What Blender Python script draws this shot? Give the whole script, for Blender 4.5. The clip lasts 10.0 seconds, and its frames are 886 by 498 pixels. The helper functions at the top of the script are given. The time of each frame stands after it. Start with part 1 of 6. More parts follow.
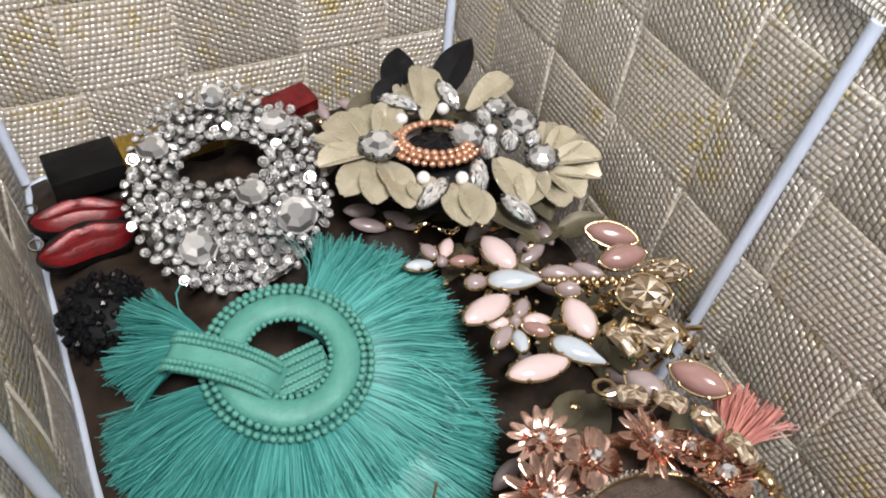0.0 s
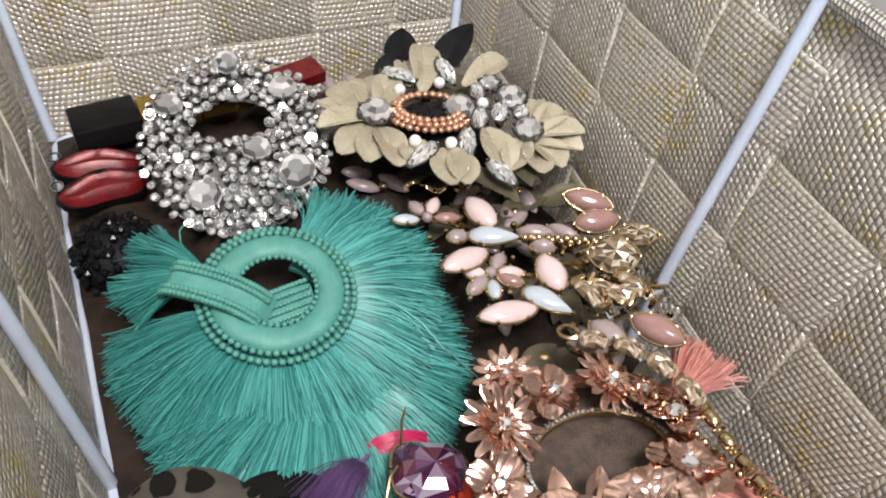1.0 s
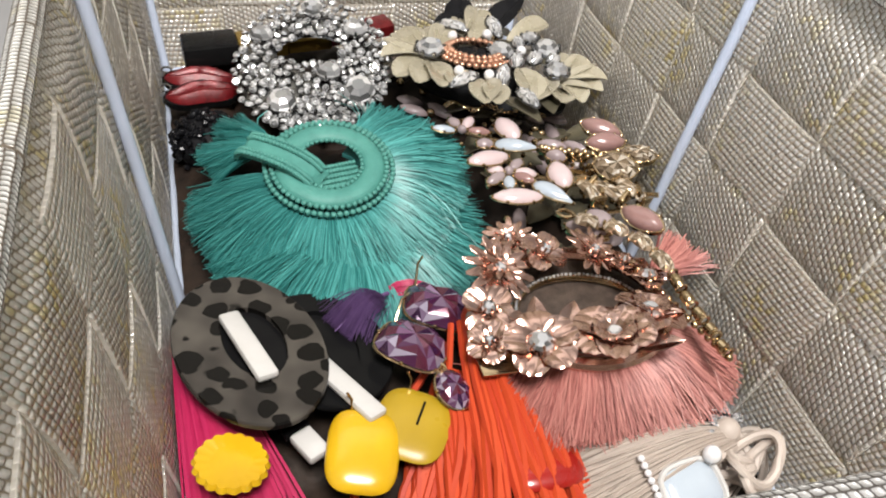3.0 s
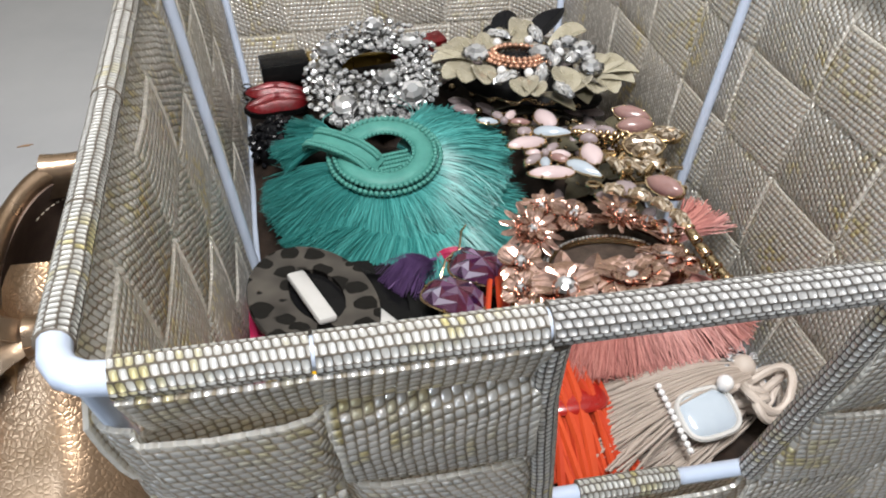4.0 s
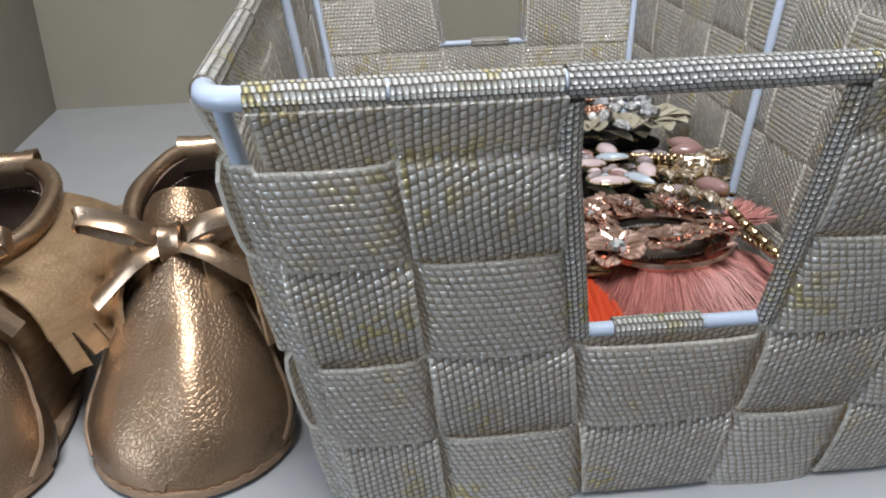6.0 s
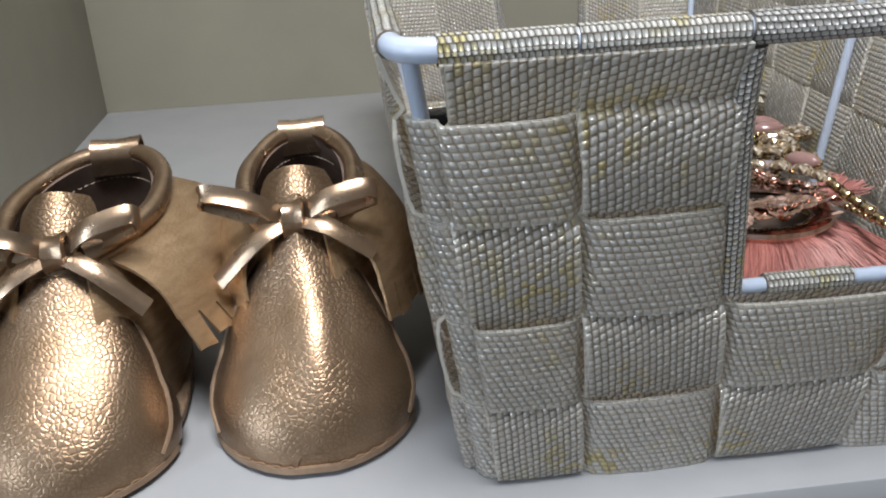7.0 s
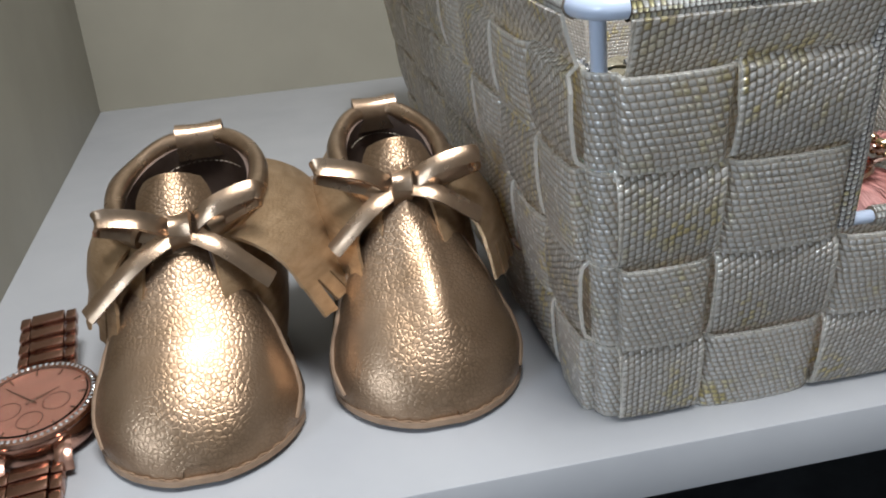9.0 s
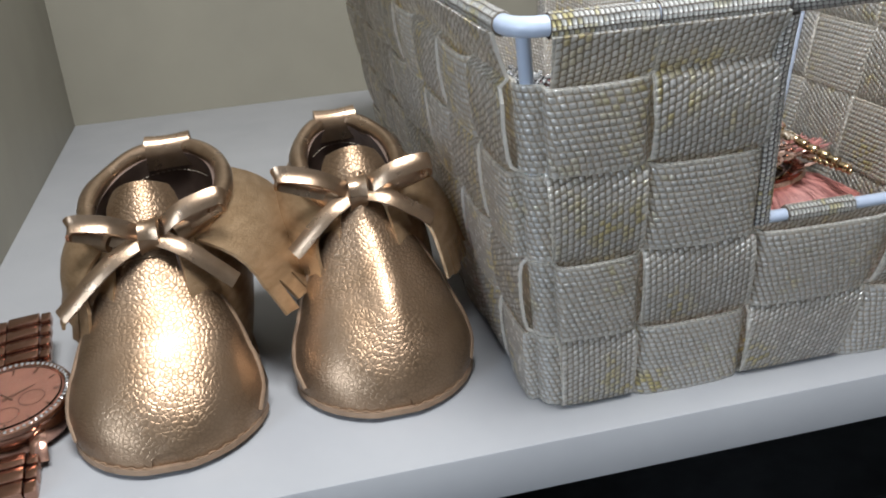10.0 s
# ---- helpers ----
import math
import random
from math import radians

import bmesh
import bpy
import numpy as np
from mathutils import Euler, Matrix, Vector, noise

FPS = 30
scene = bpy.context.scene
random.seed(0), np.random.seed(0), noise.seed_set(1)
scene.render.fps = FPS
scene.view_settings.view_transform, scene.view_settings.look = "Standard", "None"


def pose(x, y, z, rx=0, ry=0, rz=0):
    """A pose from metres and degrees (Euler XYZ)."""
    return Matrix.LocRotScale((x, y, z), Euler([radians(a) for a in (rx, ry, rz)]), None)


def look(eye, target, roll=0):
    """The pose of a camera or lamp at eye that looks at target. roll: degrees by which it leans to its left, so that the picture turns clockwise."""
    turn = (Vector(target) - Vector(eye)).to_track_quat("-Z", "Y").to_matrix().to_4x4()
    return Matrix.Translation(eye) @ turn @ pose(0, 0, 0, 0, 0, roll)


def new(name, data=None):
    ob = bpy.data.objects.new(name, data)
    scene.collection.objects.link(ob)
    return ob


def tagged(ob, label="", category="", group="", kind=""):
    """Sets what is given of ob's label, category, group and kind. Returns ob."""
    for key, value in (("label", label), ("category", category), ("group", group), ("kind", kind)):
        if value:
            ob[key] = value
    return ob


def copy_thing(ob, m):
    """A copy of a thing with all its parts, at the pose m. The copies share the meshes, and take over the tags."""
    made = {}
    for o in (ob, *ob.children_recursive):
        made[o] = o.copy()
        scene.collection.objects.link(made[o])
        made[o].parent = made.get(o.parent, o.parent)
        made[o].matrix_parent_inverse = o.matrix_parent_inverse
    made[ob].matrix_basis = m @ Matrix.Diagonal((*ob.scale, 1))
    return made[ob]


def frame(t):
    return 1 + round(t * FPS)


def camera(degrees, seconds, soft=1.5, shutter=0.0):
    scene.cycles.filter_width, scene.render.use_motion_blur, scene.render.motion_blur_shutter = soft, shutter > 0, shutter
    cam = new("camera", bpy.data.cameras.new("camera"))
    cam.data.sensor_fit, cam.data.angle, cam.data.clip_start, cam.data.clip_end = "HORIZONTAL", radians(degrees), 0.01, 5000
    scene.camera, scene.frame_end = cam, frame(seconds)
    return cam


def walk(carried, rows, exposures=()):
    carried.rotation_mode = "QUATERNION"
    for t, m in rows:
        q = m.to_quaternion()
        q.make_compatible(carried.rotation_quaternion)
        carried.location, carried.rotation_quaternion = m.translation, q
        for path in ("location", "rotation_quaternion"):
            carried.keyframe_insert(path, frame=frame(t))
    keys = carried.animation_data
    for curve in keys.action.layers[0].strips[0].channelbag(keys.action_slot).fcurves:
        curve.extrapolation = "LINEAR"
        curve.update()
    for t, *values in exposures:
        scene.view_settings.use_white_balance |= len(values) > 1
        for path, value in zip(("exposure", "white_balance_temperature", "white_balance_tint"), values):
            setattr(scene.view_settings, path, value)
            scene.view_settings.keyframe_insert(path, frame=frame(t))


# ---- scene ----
cam = camera(52.6, 10.0, soft=2.0)
PATH = [
    (0, (0.0159, 0.0318, 0.2306), (0.1230, 0.2106, 0.0149), 7.61),
    (0.5, (0.0143, 0.0171, 0.2309), (0.1181, 0.2006, 0.0175), 8.04),
    (1, (0.0164, -0.0002, 0.2303), (0.1169, 0.1888, 0.0202), 8.17),
    (1.5, (0.0141, -0.0235, 0.2311), (0.1104, 0.1712, 0.0242), 8.24),
    (2, (0.0152, -0.0408, 0.2302), (0.1075, 0.1588, 0.0261), 8.40),
    (2.5, (0.0114, -0.0626, 0.2242), (0.0982, 0.1448, 0.0256), 8.49),
    (2.7, (0.0096, -0.0715, 0.2204), (0.0934, 0.1398, 0.0247), 8.44),
    (3.8, (0.0174, -0.1162, 0.2205), (0.0722, 0.1159, 0.0332), 2.27),
    (4, (0.0170, -0.1309, 0.2215), (0.0663, 0.1060, 0.0386), 0.96),
    (4.5, (0.0157, -0.1619, 0.2168), (0.0554, 0.0861, 0.0490), -0.57),
    (5, (0.0176, -0.1827, 0.1977), (0.0511, 0.0753, 0.0484), -0.77),
    (5.5, (0.0184, -0.2017, 0.1860), (0.0450, 0.0652, 0.0517), -0.96),
    (7, (-0.0247, -0.2087, 0.1685), (-0.0018, 0.0641, 0.0458), -3.14),
    (7.5, (-0.0498, -0.2106, 0.1691), (-0.0221, 0.0611, 0.0450), -3.70),
    (8, (-0.0645, -0.2108, 0.1675), (-0.0313, 0.0598, 0.0424), -3.98),
    (8.5, (-0.0746, -0.2138, 0.1667), (-0.0341, 0.0556, 0.0413), -4.16),
    (9, (-0.0845, -0.2186, 0.1687), (-0.0374, 0.0497, 0.0430), -4.32),
    (9.5, (-0.0943, -0.2312, 0.1728), (-0.0417, 0.0366, 0.0483), -4.53),
    (10, (-0.0794, -0.2397, 0.1728), (-0.0252, 0.0288, 0.0504), -4.30),
]
walk(cam, [(t, look(eye, target, roll)) for t, eye, target, roll in PATH],
     exposures=[(0.0, -0.50, 6350, 13), (2.5, -0.44, 6350, 12), (4.0, -0.60, 6050, 10), (5.5, -0.88, 5800, 9), (7.0, -0.88, 5900, 9), (10.0, -0.80, 5850, 9)])

# world and lights: a dim room, one ceiling panel behind the viewer
world = bpy.data.worlds.new("room_air")
scene.world = world
world.use_nodes = True
world.node_tree.nodes["Background"].inputs[0].default_value = (0.95, 0.97, 1.0, 1)
world.node_tree.nodes["Background"].inputs[1].default_value = 0.25


def area(name, eye, target, size, watts, colour):
    data = bpy.data.lights.new(name, "AREA")
    data.shape, data.size, data.energy, data.color = "DISK", size, watts, colour
    ob = new(name, data)
    ob.matrix_world = look(eye, target)
    return ob


area("ceiling_light", (0.01, -0.36, 1.12), (0.02, 0.1, 0.0), 0.42, 37.0, (1.0, 0.955, 0.89))
day = bpy.data.lights.new("window_daylight", "AREA")
day.shape, day.size, day.size_y, day.energy, day.color = "RECTANGLE", 0.55, 1.06, 32.0, (0.82, 0.91, 1.0)
new("window_daylight", day).matrix_world = look((-1.60, -1.18, 0.525), (0.0, -0.1, 0.20))


# ---- materials ----
def mat(name, base=(0.5, 0.5, 0.5), rough=0.5, metal=0.0, spec=0.5, coat=0.0, trans=0.0, ior=1.45):
    m = bpy.data.materials.new(name)
    m.use_nodes = True
    b = m.node_tree.nodes["Principled BSDF"]
    b.inputs["Base Color"].default_value = (*base, 1)
    b.inputs["Roughness"].default_value = rough
    b.inputs["Metallic"].default_value = metal
    b.inputs["Specular IOR Level"].default_value = spec
    b.inputs["Coat Weight"].default_value = coat
    b.inputs["Transmission Weight"].default_value = trans
    b.inputs["IOR"].default_value = ior
    return m


def nd(m, kind, **kw):
    n = m.node_tree.nodes.new(kind)
    for k, v in kw.items():
        if k == "operation":
            n.operation = v
        elif k == "mode":
            n.data_type = v
    return n


def math_(m, op, a, b=None, c=None):
    n = m.node_tree.nodes.new("ShaderNodeMath")
    n.operation = op
    for k, v in enumerate((a, b, c)):
        if v is None:
            continue
        if isinstance(v, (int, float)):
            n.inputs[k].default_value = v
        else:
            m.node_tree.links.new(v, n.inputs[k])
    return n.outputs[0]


def mix_(m, fac, a, b):
    n = m.node_tree.nodes.new("ShaderNodeMix")
    n.data_type = "RGBA"
    for k, v in ((0, fac), (6, a), (7, b)):
        if isinstance(v, (int, float)):
            n.inputs[k].default_value = v
        elif isinstance(v, tuple):
            n.inputs[k].default_value = (*v, 1)
        else:
            m.node_tree.links.new(v, n.inputs[k])
    return n.outputs[2]


def noise_(m, scale, detail=3.0, coord="Object", rough=0.55, stretch=None):
    tc = m.node_tree.nodes.new("ShaderNodeTexCoord")
    n = m.node_tree.nodes.new("ShaderNodeTexNoise")
    n.inputs["Scale"].default_value = scale
    n.inputs["Detail"].default_value = detail
    n.inputs["Roughness"].default_value = rough
    src = tc.outputs[coord]
    if stretch:
        mp = m.node_tree.nodes.new("ShaderNodeMapping")
        mp.inputs["Scale"].default_value = stretch
        m.node_tree.links.new(src, mp.inputs[0])
        src = mp.outputs[0]
    m.node_tree.links.new(src, n.inputs["Vector"])
    return n.outputs["Fac"]


def ramp_(m, fac, lo, hi):
    n = m.node_tree.nodes.new("ShaderNodeMapRange")
    n.inputs["From Min"].default_value = lo
    n.inputs["From Max"].default_value = hi
    m.node_tree.links.new(fac, n.inputs["Value"])
    return n.outputs[0]


def put(m, name, sock):
    m.node_tree.links.new(sock, m.node_tree.nodes["Principled BSDF"].inputs[name])


def bump_(m, height, strength, dist):
    n = m.node_tree.nodes.new("ShaderNodeBump")
    n.inputs["Strength"].default_value = strength
    n.inputs["Distance"].default_value = dist
    m.node_tree.links.new(height, n.inputs["Height"])
    put(m, "Normal", n.outputs[0])


def mottled(name, a, b, scale, rough, metal=0.0, bump=0.0, dist=0.0005, spec=0.5, coat=0.0, rrange=0.1, coord="Object", stretch=None):
    """Two tones mixed by a noise, with a fine relief."""
    m = mat(name, a, rough, metal, spec, coat)
    f = noise_(m, scale, 4.0, coord, stretch=stretch)
    g = ramp_(m, f, 0.35, 0.65)
    put(m, "Base Color", mix_(m, g, a, b))
    put(m, "Roughness", math_(m, "ADD", math_(m, "MULTIPLY", f, rrange * 2), rough - rrange))
    if bump:
        bump_(m, noise_(m, scale * 6, 3.0, coord, stretch=stretch), bump, dist)
    return m


def woven(name, hi, lo, glint, pu, pv, shift, selvedge=False, metal=0.55, rough=0.38, strength=0.75):
    """Tinsel ribbon: staggered oval stitches in the strip's own metres, dark between, some golden."""
    m = mat(name, hi, rough, metal)
    uv = m.node_tree.nodes.new("ShaderNodeUVMap")
    sep = m.node_tree.nodes.new("ShaderNodeSeparateXYZ")
    m.node_tree.links.new(uv.outputs[0], sep.inputs[0])
    wob = math_(m, "MULTIPLY", math_(m, "SUBTRACT", noise_(m, 110.0, 2.0), 0.5), 0.9)
    u = math_(m, "ADD", math_(m, "MULTIPLY", sep.outputs[0], 1 / pu), wob)
    v = math_(m, "ADD", math_(m, "MULTIPLY", sep.outputs[1], 1 / pv), math_(m, "MULTIPLY", wob, 0.5))
    row = math_(m, "FLOOR", v)
    us = math_(m, "ADD", math_(m, "ADD", u, math_(m, "MULTIPLY", row, shift)), math_(m, "MULTIPLY", math_(m, "FRACT", v), 0.22))
    cell = math_(m, "FLOOR", us)
    fu = math_(m, "SUBTRACT", math_(m, "MULTIPLY", math_(m, "SUBTRACT", us, cell), 2.0), 1.0)
    fv = math_(m, "SUBTRACT", math_(m, "MULTIPLY", math_(m, "SUBTRACT", v, row), 2.0), 1.0)
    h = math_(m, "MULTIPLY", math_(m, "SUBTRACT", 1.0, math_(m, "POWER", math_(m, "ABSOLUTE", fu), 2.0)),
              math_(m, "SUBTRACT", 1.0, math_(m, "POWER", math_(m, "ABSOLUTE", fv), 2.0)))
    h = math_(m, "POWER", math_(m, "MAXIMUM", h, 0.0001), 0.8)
    comb = m.node_tree.nodes.new("ShaderNodeCombineXYZ")
    m.node_tree.links.new(cell, comb.inputs[0])
    m.node_tree.links.new(row, comb.inputs[1])
    wn = m.node_tree.nodes.new("ShaderNodeTexWhiteNoise")
    wn.noise_dimensions = "2D"
    m.node_tree.links.new(comb.outputs[0], wn.inputs["Vector"])
    patch = ramp_(m, noise_(m, 45.0, 2.0), 0.51, 0.67)
    gold = math_(m, "MULTIPLY", math_(m, "GREATER_THAN", wn.outputs["Value"], 0.6), patch)
    col = mix_(m, math_(m, "MULTIPLY", gold, 0.75), hi, glint)
    oi = m.node_tree.nodes.new("ShaderNodeObjectInfo")
    cloud = math_(m, "MULTIPLY", ramp_(m, noise_(m, 28.0, 3.0), 0.3, 0.7), 0.22)
    tone = math_(m, "ADD", 0.64, math_(m, "MULTIPLY", wn.outputs["Value"], 0.28))
    tone = math_(m, "ADD", math_(m, "ADD", tone, cloud), math_(m, "MULTIPLY", oi.outputs["Random"], 0.12))
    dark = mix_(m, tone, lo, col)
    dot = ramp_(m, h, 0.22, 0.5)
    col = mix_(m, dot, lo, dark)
    put(m, "Metallic", math_(m, "MULTIPLY", dot, metal))
    if selvedge:
        uv2 = m.node_tree.nodes.new("ShaderNodeUVMap")
        uv2.uv_map = "across"
        sp = m.node_tree.nodes.new("ShaderNodeSeparateXYZ")
        m.node_tree.links.new(uv2.outputs[0], sp.inputs[0])
        off = math_(m, "ABSOLUTE", math_(m, "SUBTRACT", math_(m, "MULTIPLY", sp.outputs[0], 2.0), 1.0))
        col = mix_(m, ramp_(m, off, 0.91, 0.97), col, (0.93, 0.90, 0.84))
    put(m, "Base Color", col)
    put(m, "Roughness", math_(m, "ADD", rough - 0.12, math_(m, "MULTIPLY", wn.outputs["Value"], 0.24)))
    bump_(m, math_(m, "MULTIPLY", h, math_(m, "ADD", 0.55, math_(m, "MULTIPLY", wn.outputs["Value"], 0.9))), strength, 0.0007)
    # threads run along the ribbon: gloss spreads across them
    tan = m.node_tree.nodes.new("ShaderNodeTangent")
    tan.direction_type = "UV_MAP"
    put(m, "Tangent", tan.outputs[0])
    bsdf = m.node_tree.nodes["Principled BSDF"]
    bsdf.inputs["Anisotropic"].default_value = 0.8
    bsdf.inputs["Anisotropic Rotation"].default_value = 0.25
    # thin fibre that lets some light through
    tr = m.node_tree.nodes.new("ShaderNodeBsdfTranslucent")
    m.node_tree.links.new(mix_(m, 0.2, col, (0.95, 0.85, 0.68)), tr.inputs["Color"])
    ms = m.node_tree.nodes.new("ShaderNodeMixShader")
    ms.inputs[0].default_value = 0.50
    outn = m.node_tree.nodes["Material Output"]
    m.node_tree.links.new(m.node_tree.nodes["Principled BSDF"].outputs[0], ms.inputs[1])
    m.node_tree.links.new(tr.outputs[0], ms.inputs[2])
    m.node_tree.links.new(ms.outputs[0], outn.inputs["Surface"])
    return m


M = {}
# one ribbon; the upright copy is painted darker for how light strikes it
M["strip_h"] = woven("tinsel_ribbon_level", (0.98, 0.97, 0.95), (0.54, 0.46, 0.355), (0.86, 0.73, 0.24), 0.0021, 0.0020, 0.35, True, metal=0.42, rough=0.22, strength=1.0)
M["strip_v"] = woven("tinsel_ribbon_upright_shaded", (0.95, 0.93, 0.90), (0.34, 0.285, 0.21), (0.80, 0.67, 0.22), 0.0023, 0.0018, 0.42, True, metal=0.45, rough=0.24, strength=1.0)
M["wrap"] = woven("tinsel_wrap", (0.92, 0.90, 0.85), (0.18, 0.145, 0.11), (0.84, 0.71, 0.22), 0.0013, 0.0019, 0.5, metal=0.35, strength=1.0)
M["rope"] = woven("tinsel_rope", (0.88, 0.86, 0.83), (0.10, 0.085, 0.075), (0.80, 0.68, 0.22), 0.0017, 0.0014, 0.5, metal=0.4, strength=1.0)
M["wire"] = mottled("white_coated_wire", (0.47, 0.53, 0.65), (0.43, 0.48, 0.58), 60.0, 0.32, coat=0.3)
M["shelf"] = mottled("white_melamine", (0.345, 0.345, 0.352), (0.31, 0.311, 0.32), 14.0, 0.38, bump=0.05, dist=0.0003)
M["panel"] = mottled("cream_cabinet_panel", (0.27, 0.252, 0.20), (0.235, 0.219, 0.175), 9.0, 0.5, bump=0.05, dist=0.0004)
# unseen room surfaces, pale so that they bounce light onto the basket
M["room"] = mottled("room_bounce_paint", (0.66, 0.655, 0.64), (0.60, 0.595, 0.58), 3.0, 0.7)
M["roomfloor"] = mottled("bounce_room_floor", (0.30, 0.285, 0.26), (0.25, 0.235, 0.215), 5.0, 0.5)
# near-black that paints the shade below the shelf
M["dark"] = mottled("shade_below_shelf", (0.018, 0.018, 0.02), (0.035, 0.035, 0.038), 30.0, 0.8, bump=0.3)


# ---- building helpers ----
def part(name, bm, material, parent=None, label="", smooth=True, bevel=0.0):
    me = bpy.data.meshes.new(name)
    bm.normal_update()
    bm.to_mesh(me)
    bm.free()
    ms = material if isinstance(material, (list, tuple)) else [material]
    for x in ms:
        me.materials.append(x)
    if smooth:
        me.polygons.foreach_set("use_smooth", [True] * len(me.polygons))
        me.set_sharp_from_angle(angle=radians(40))
    ob = new(name, me)
    if parent:
        ob.parent = parent
    if label:
        ob["label"] = label
    return ob


def thing(name, label, category, at=None, group="", kind=""):
    ob = new(name)
    if at is not None:
        ob.matrix_world = at
    return tagged(ob, label, category, group, kind)


def box(bm, x0, x1, y0, y1, z0, z1, bev=0.0):
    r = bmesh.ops.create_cube(bm, size=1.0)
    for v in r["verts"]:
        v.co = Vector((x0 + (v.co.x + 0.5) * (x1 - x0), y0 + (v.co.y + 0.5) * (y1 - y0), z0 + (v.co.z + 0.5) * (z1 - z0)))
    if bev:
        es = {e for v in r["verts"] for e in v.link_edges}
        bmesh.ops.bevel(bm, geom=list(es), offset=bev, segments=2, affect="EDGES", profile=0.5)
    return bm


def tube(bm, pts, r, n=8, closed=False, taper=None, uvs=None):
    """A tube along points; r may be a list. Gives UVs in metres if uvs is a layer."""
    pts = [Vector(p) for p in pts]
    k = len(pts)
    rings = []
    up = None
    dist = 0.0
    ds = []
    for i, p in enumerate(pts):
        a = pts[(i - 1) % k] if (closed or i) else pts[i]
        b = pts[(i + 1) % k] if (closed or i < k - 1) else pts[i]
        d = (b - a).normalized()
        if up is None:
            up = Vector((0, 0, 1)) if abs(d.z) < 0.9 else Vector((1, 0, 0))
        side = d.cross(up)
        if side.length < 1e-6:
            side = d.cross(Vector((0.3, 0.9, 0.2)))
        side.normalize()
        up = side.cross(d).normalized()
        rad = r[i] if isinstance(r, (list, tuple)) else r
        if i:
            dist += (p - pts[i - 1]).length
        ds.append(dist)
        rings.append([bm.verts.new(p + rad * (math.cos(2 * math.pi * j / n) * side + math.sin(2 * math.pi * j / n) * up)) for j in range(n)])
    for i in range(k if closed else k - 1):
        A, B = rings[i], rings[(i + 1) % k]
        for j in range(n):
            f = bm.faces.new((A[j], A[(j + 1) % n], B[(j + 1) % n], B[j]))
            if uvs is not None:
                rad = r[i] if isinstance(r, (list, tuple)) else r
                c = 2 * math.pi * rad / n
                d1 = ds[i + 1] if i + 1 < k else ds[i] + (pts[0] - pts[i]).length
                for lp, (uu, vv) in zip(f.loops, ((ds[i], c * j), (ds[i], c * (j + 1)), (d1, c * (j + 1)), (d1, c * j))):
                    lp[uvs].uv = (uu, vv)
    if not closed:
        bm.faces.new(rings[0][::-1])
        bm.faces.new(rings[-1])
    return bm


def ball(bm, c, r, seg=8, rings=6, scale=(1, 1, 1), m=None):
    x = bmesh.ops.create_uvsphere(bm, u_segments=seg, v_segments=rings, radius=r)
    for v in x["verts"]:
        v.co = Vector((v.co.x * scale[0], v.co.y * scale[1], v.co.z * scale[2]))
        if m:
            v.co = m @ v.co
        v.co += Vector(c)
    return x["verts"]


def sheet(bm, rows, thick, uv=None):
    """A grid of points (rows of columns) made solid with a thickness along its own normals."""
    R, C = len(rows), len(rows[0])
    P = [[Vector(p) for p in row] for row in rows]
    top, bot = [], []
    for i in range(R):
        t, b = [], []
        for j in range(C):
            du = P[min(i + 1, R - 1)][j] - P[max(i - 1, 0)][j]
            dv = P[i][min(j + 1, C - 1)] - P[i][max(j - 1, 0)]
            nn = du.cross(dv)
            nn = nn.normalized() if nn.length > 1e-12 else Vector((0, 0, 1))
            t.append(bm.verts.new(P[i][j] + nn * thick / 2))
            b.append(bm.verts.new(P[i][j] - nn * thick / 2))
        top.append(t)
        bot.append(b)
    lay = bm.loops.layers.uv.verify() if uv else None
    lay2 = (bm.loops.layers.uv.get("across") or bm.loops.layers.uv.new("across")) if uv else None
    lay = bm.loops.layers.uv[0] if uv else None

    def face(vs, cs):
        f = bm.faces.new(vs)
        if lay:
            for lp, (i, j) in zip(f.loops, cs):
                lp[lay].uv = uv[i][j]
                lp[lay2].uv = (j / (C - 1), 0)

    for i in range(R - 1):
        for j in range(C - 1):
            q = ((i, j), (i + 1, j), (i + 1, j + 1), (i, j + 1))
            face([top[a][b] for a, b in q], q)
            face([bot[a][b] for a, b in reversed(q)], list(reversed(q)))
    for i in range(R - 1):
        for j, flip in ((0, 1), (C - 1, 0)):
            q = [(top, i), (top, i + 1), (bot, i + 1), (bot, i)]
            q = q[::-1] if not flip else q
            face([s[a][j] for s, a in q][::-1], [(a, j) for s, a in q][::-1])
    for j in range(C - 1):
        for i, flip in ((0, 0), (R - 1, 1)):
            q = [(top, j), (top, j + 1), (bot, j + 1), (bot, j)]
            q = q[::-1] if flip else q
            face([s[i][a] for s, a in q][::-1], [(i, a) for s, a in q][::-1])
    return bm


# ---- the closet: shelf, panels, room ----
def slab(name, x0, x1, y0, y1, z0, z1, material, label, bev=0.0006):
    return tagged(part(name, box(bmesh.new(), x0, x1, y0, y1, z0, z1, bev), material), label, "", "", "structure")


slab("shelf_board", -0.213, 0.62, -0.018, 0.466, -0.018, 0.0, M["shelf"], "white melamine closet shelf board with a square front edge")
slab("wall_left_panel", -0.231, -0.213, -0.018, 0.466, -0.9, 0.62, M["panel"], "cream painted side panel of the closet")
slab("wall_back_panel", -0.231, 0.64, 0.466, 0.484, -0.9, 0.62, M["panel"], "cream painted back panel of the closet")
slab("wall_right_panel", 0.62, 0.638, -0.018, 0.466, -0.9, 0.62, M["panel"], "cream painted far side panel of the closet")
slab("shelf_below", -0.213, 0.62, -0.018, 0.466, -0.32, -0.302, M["dark"], "shelf board below with its shade painted near-black")
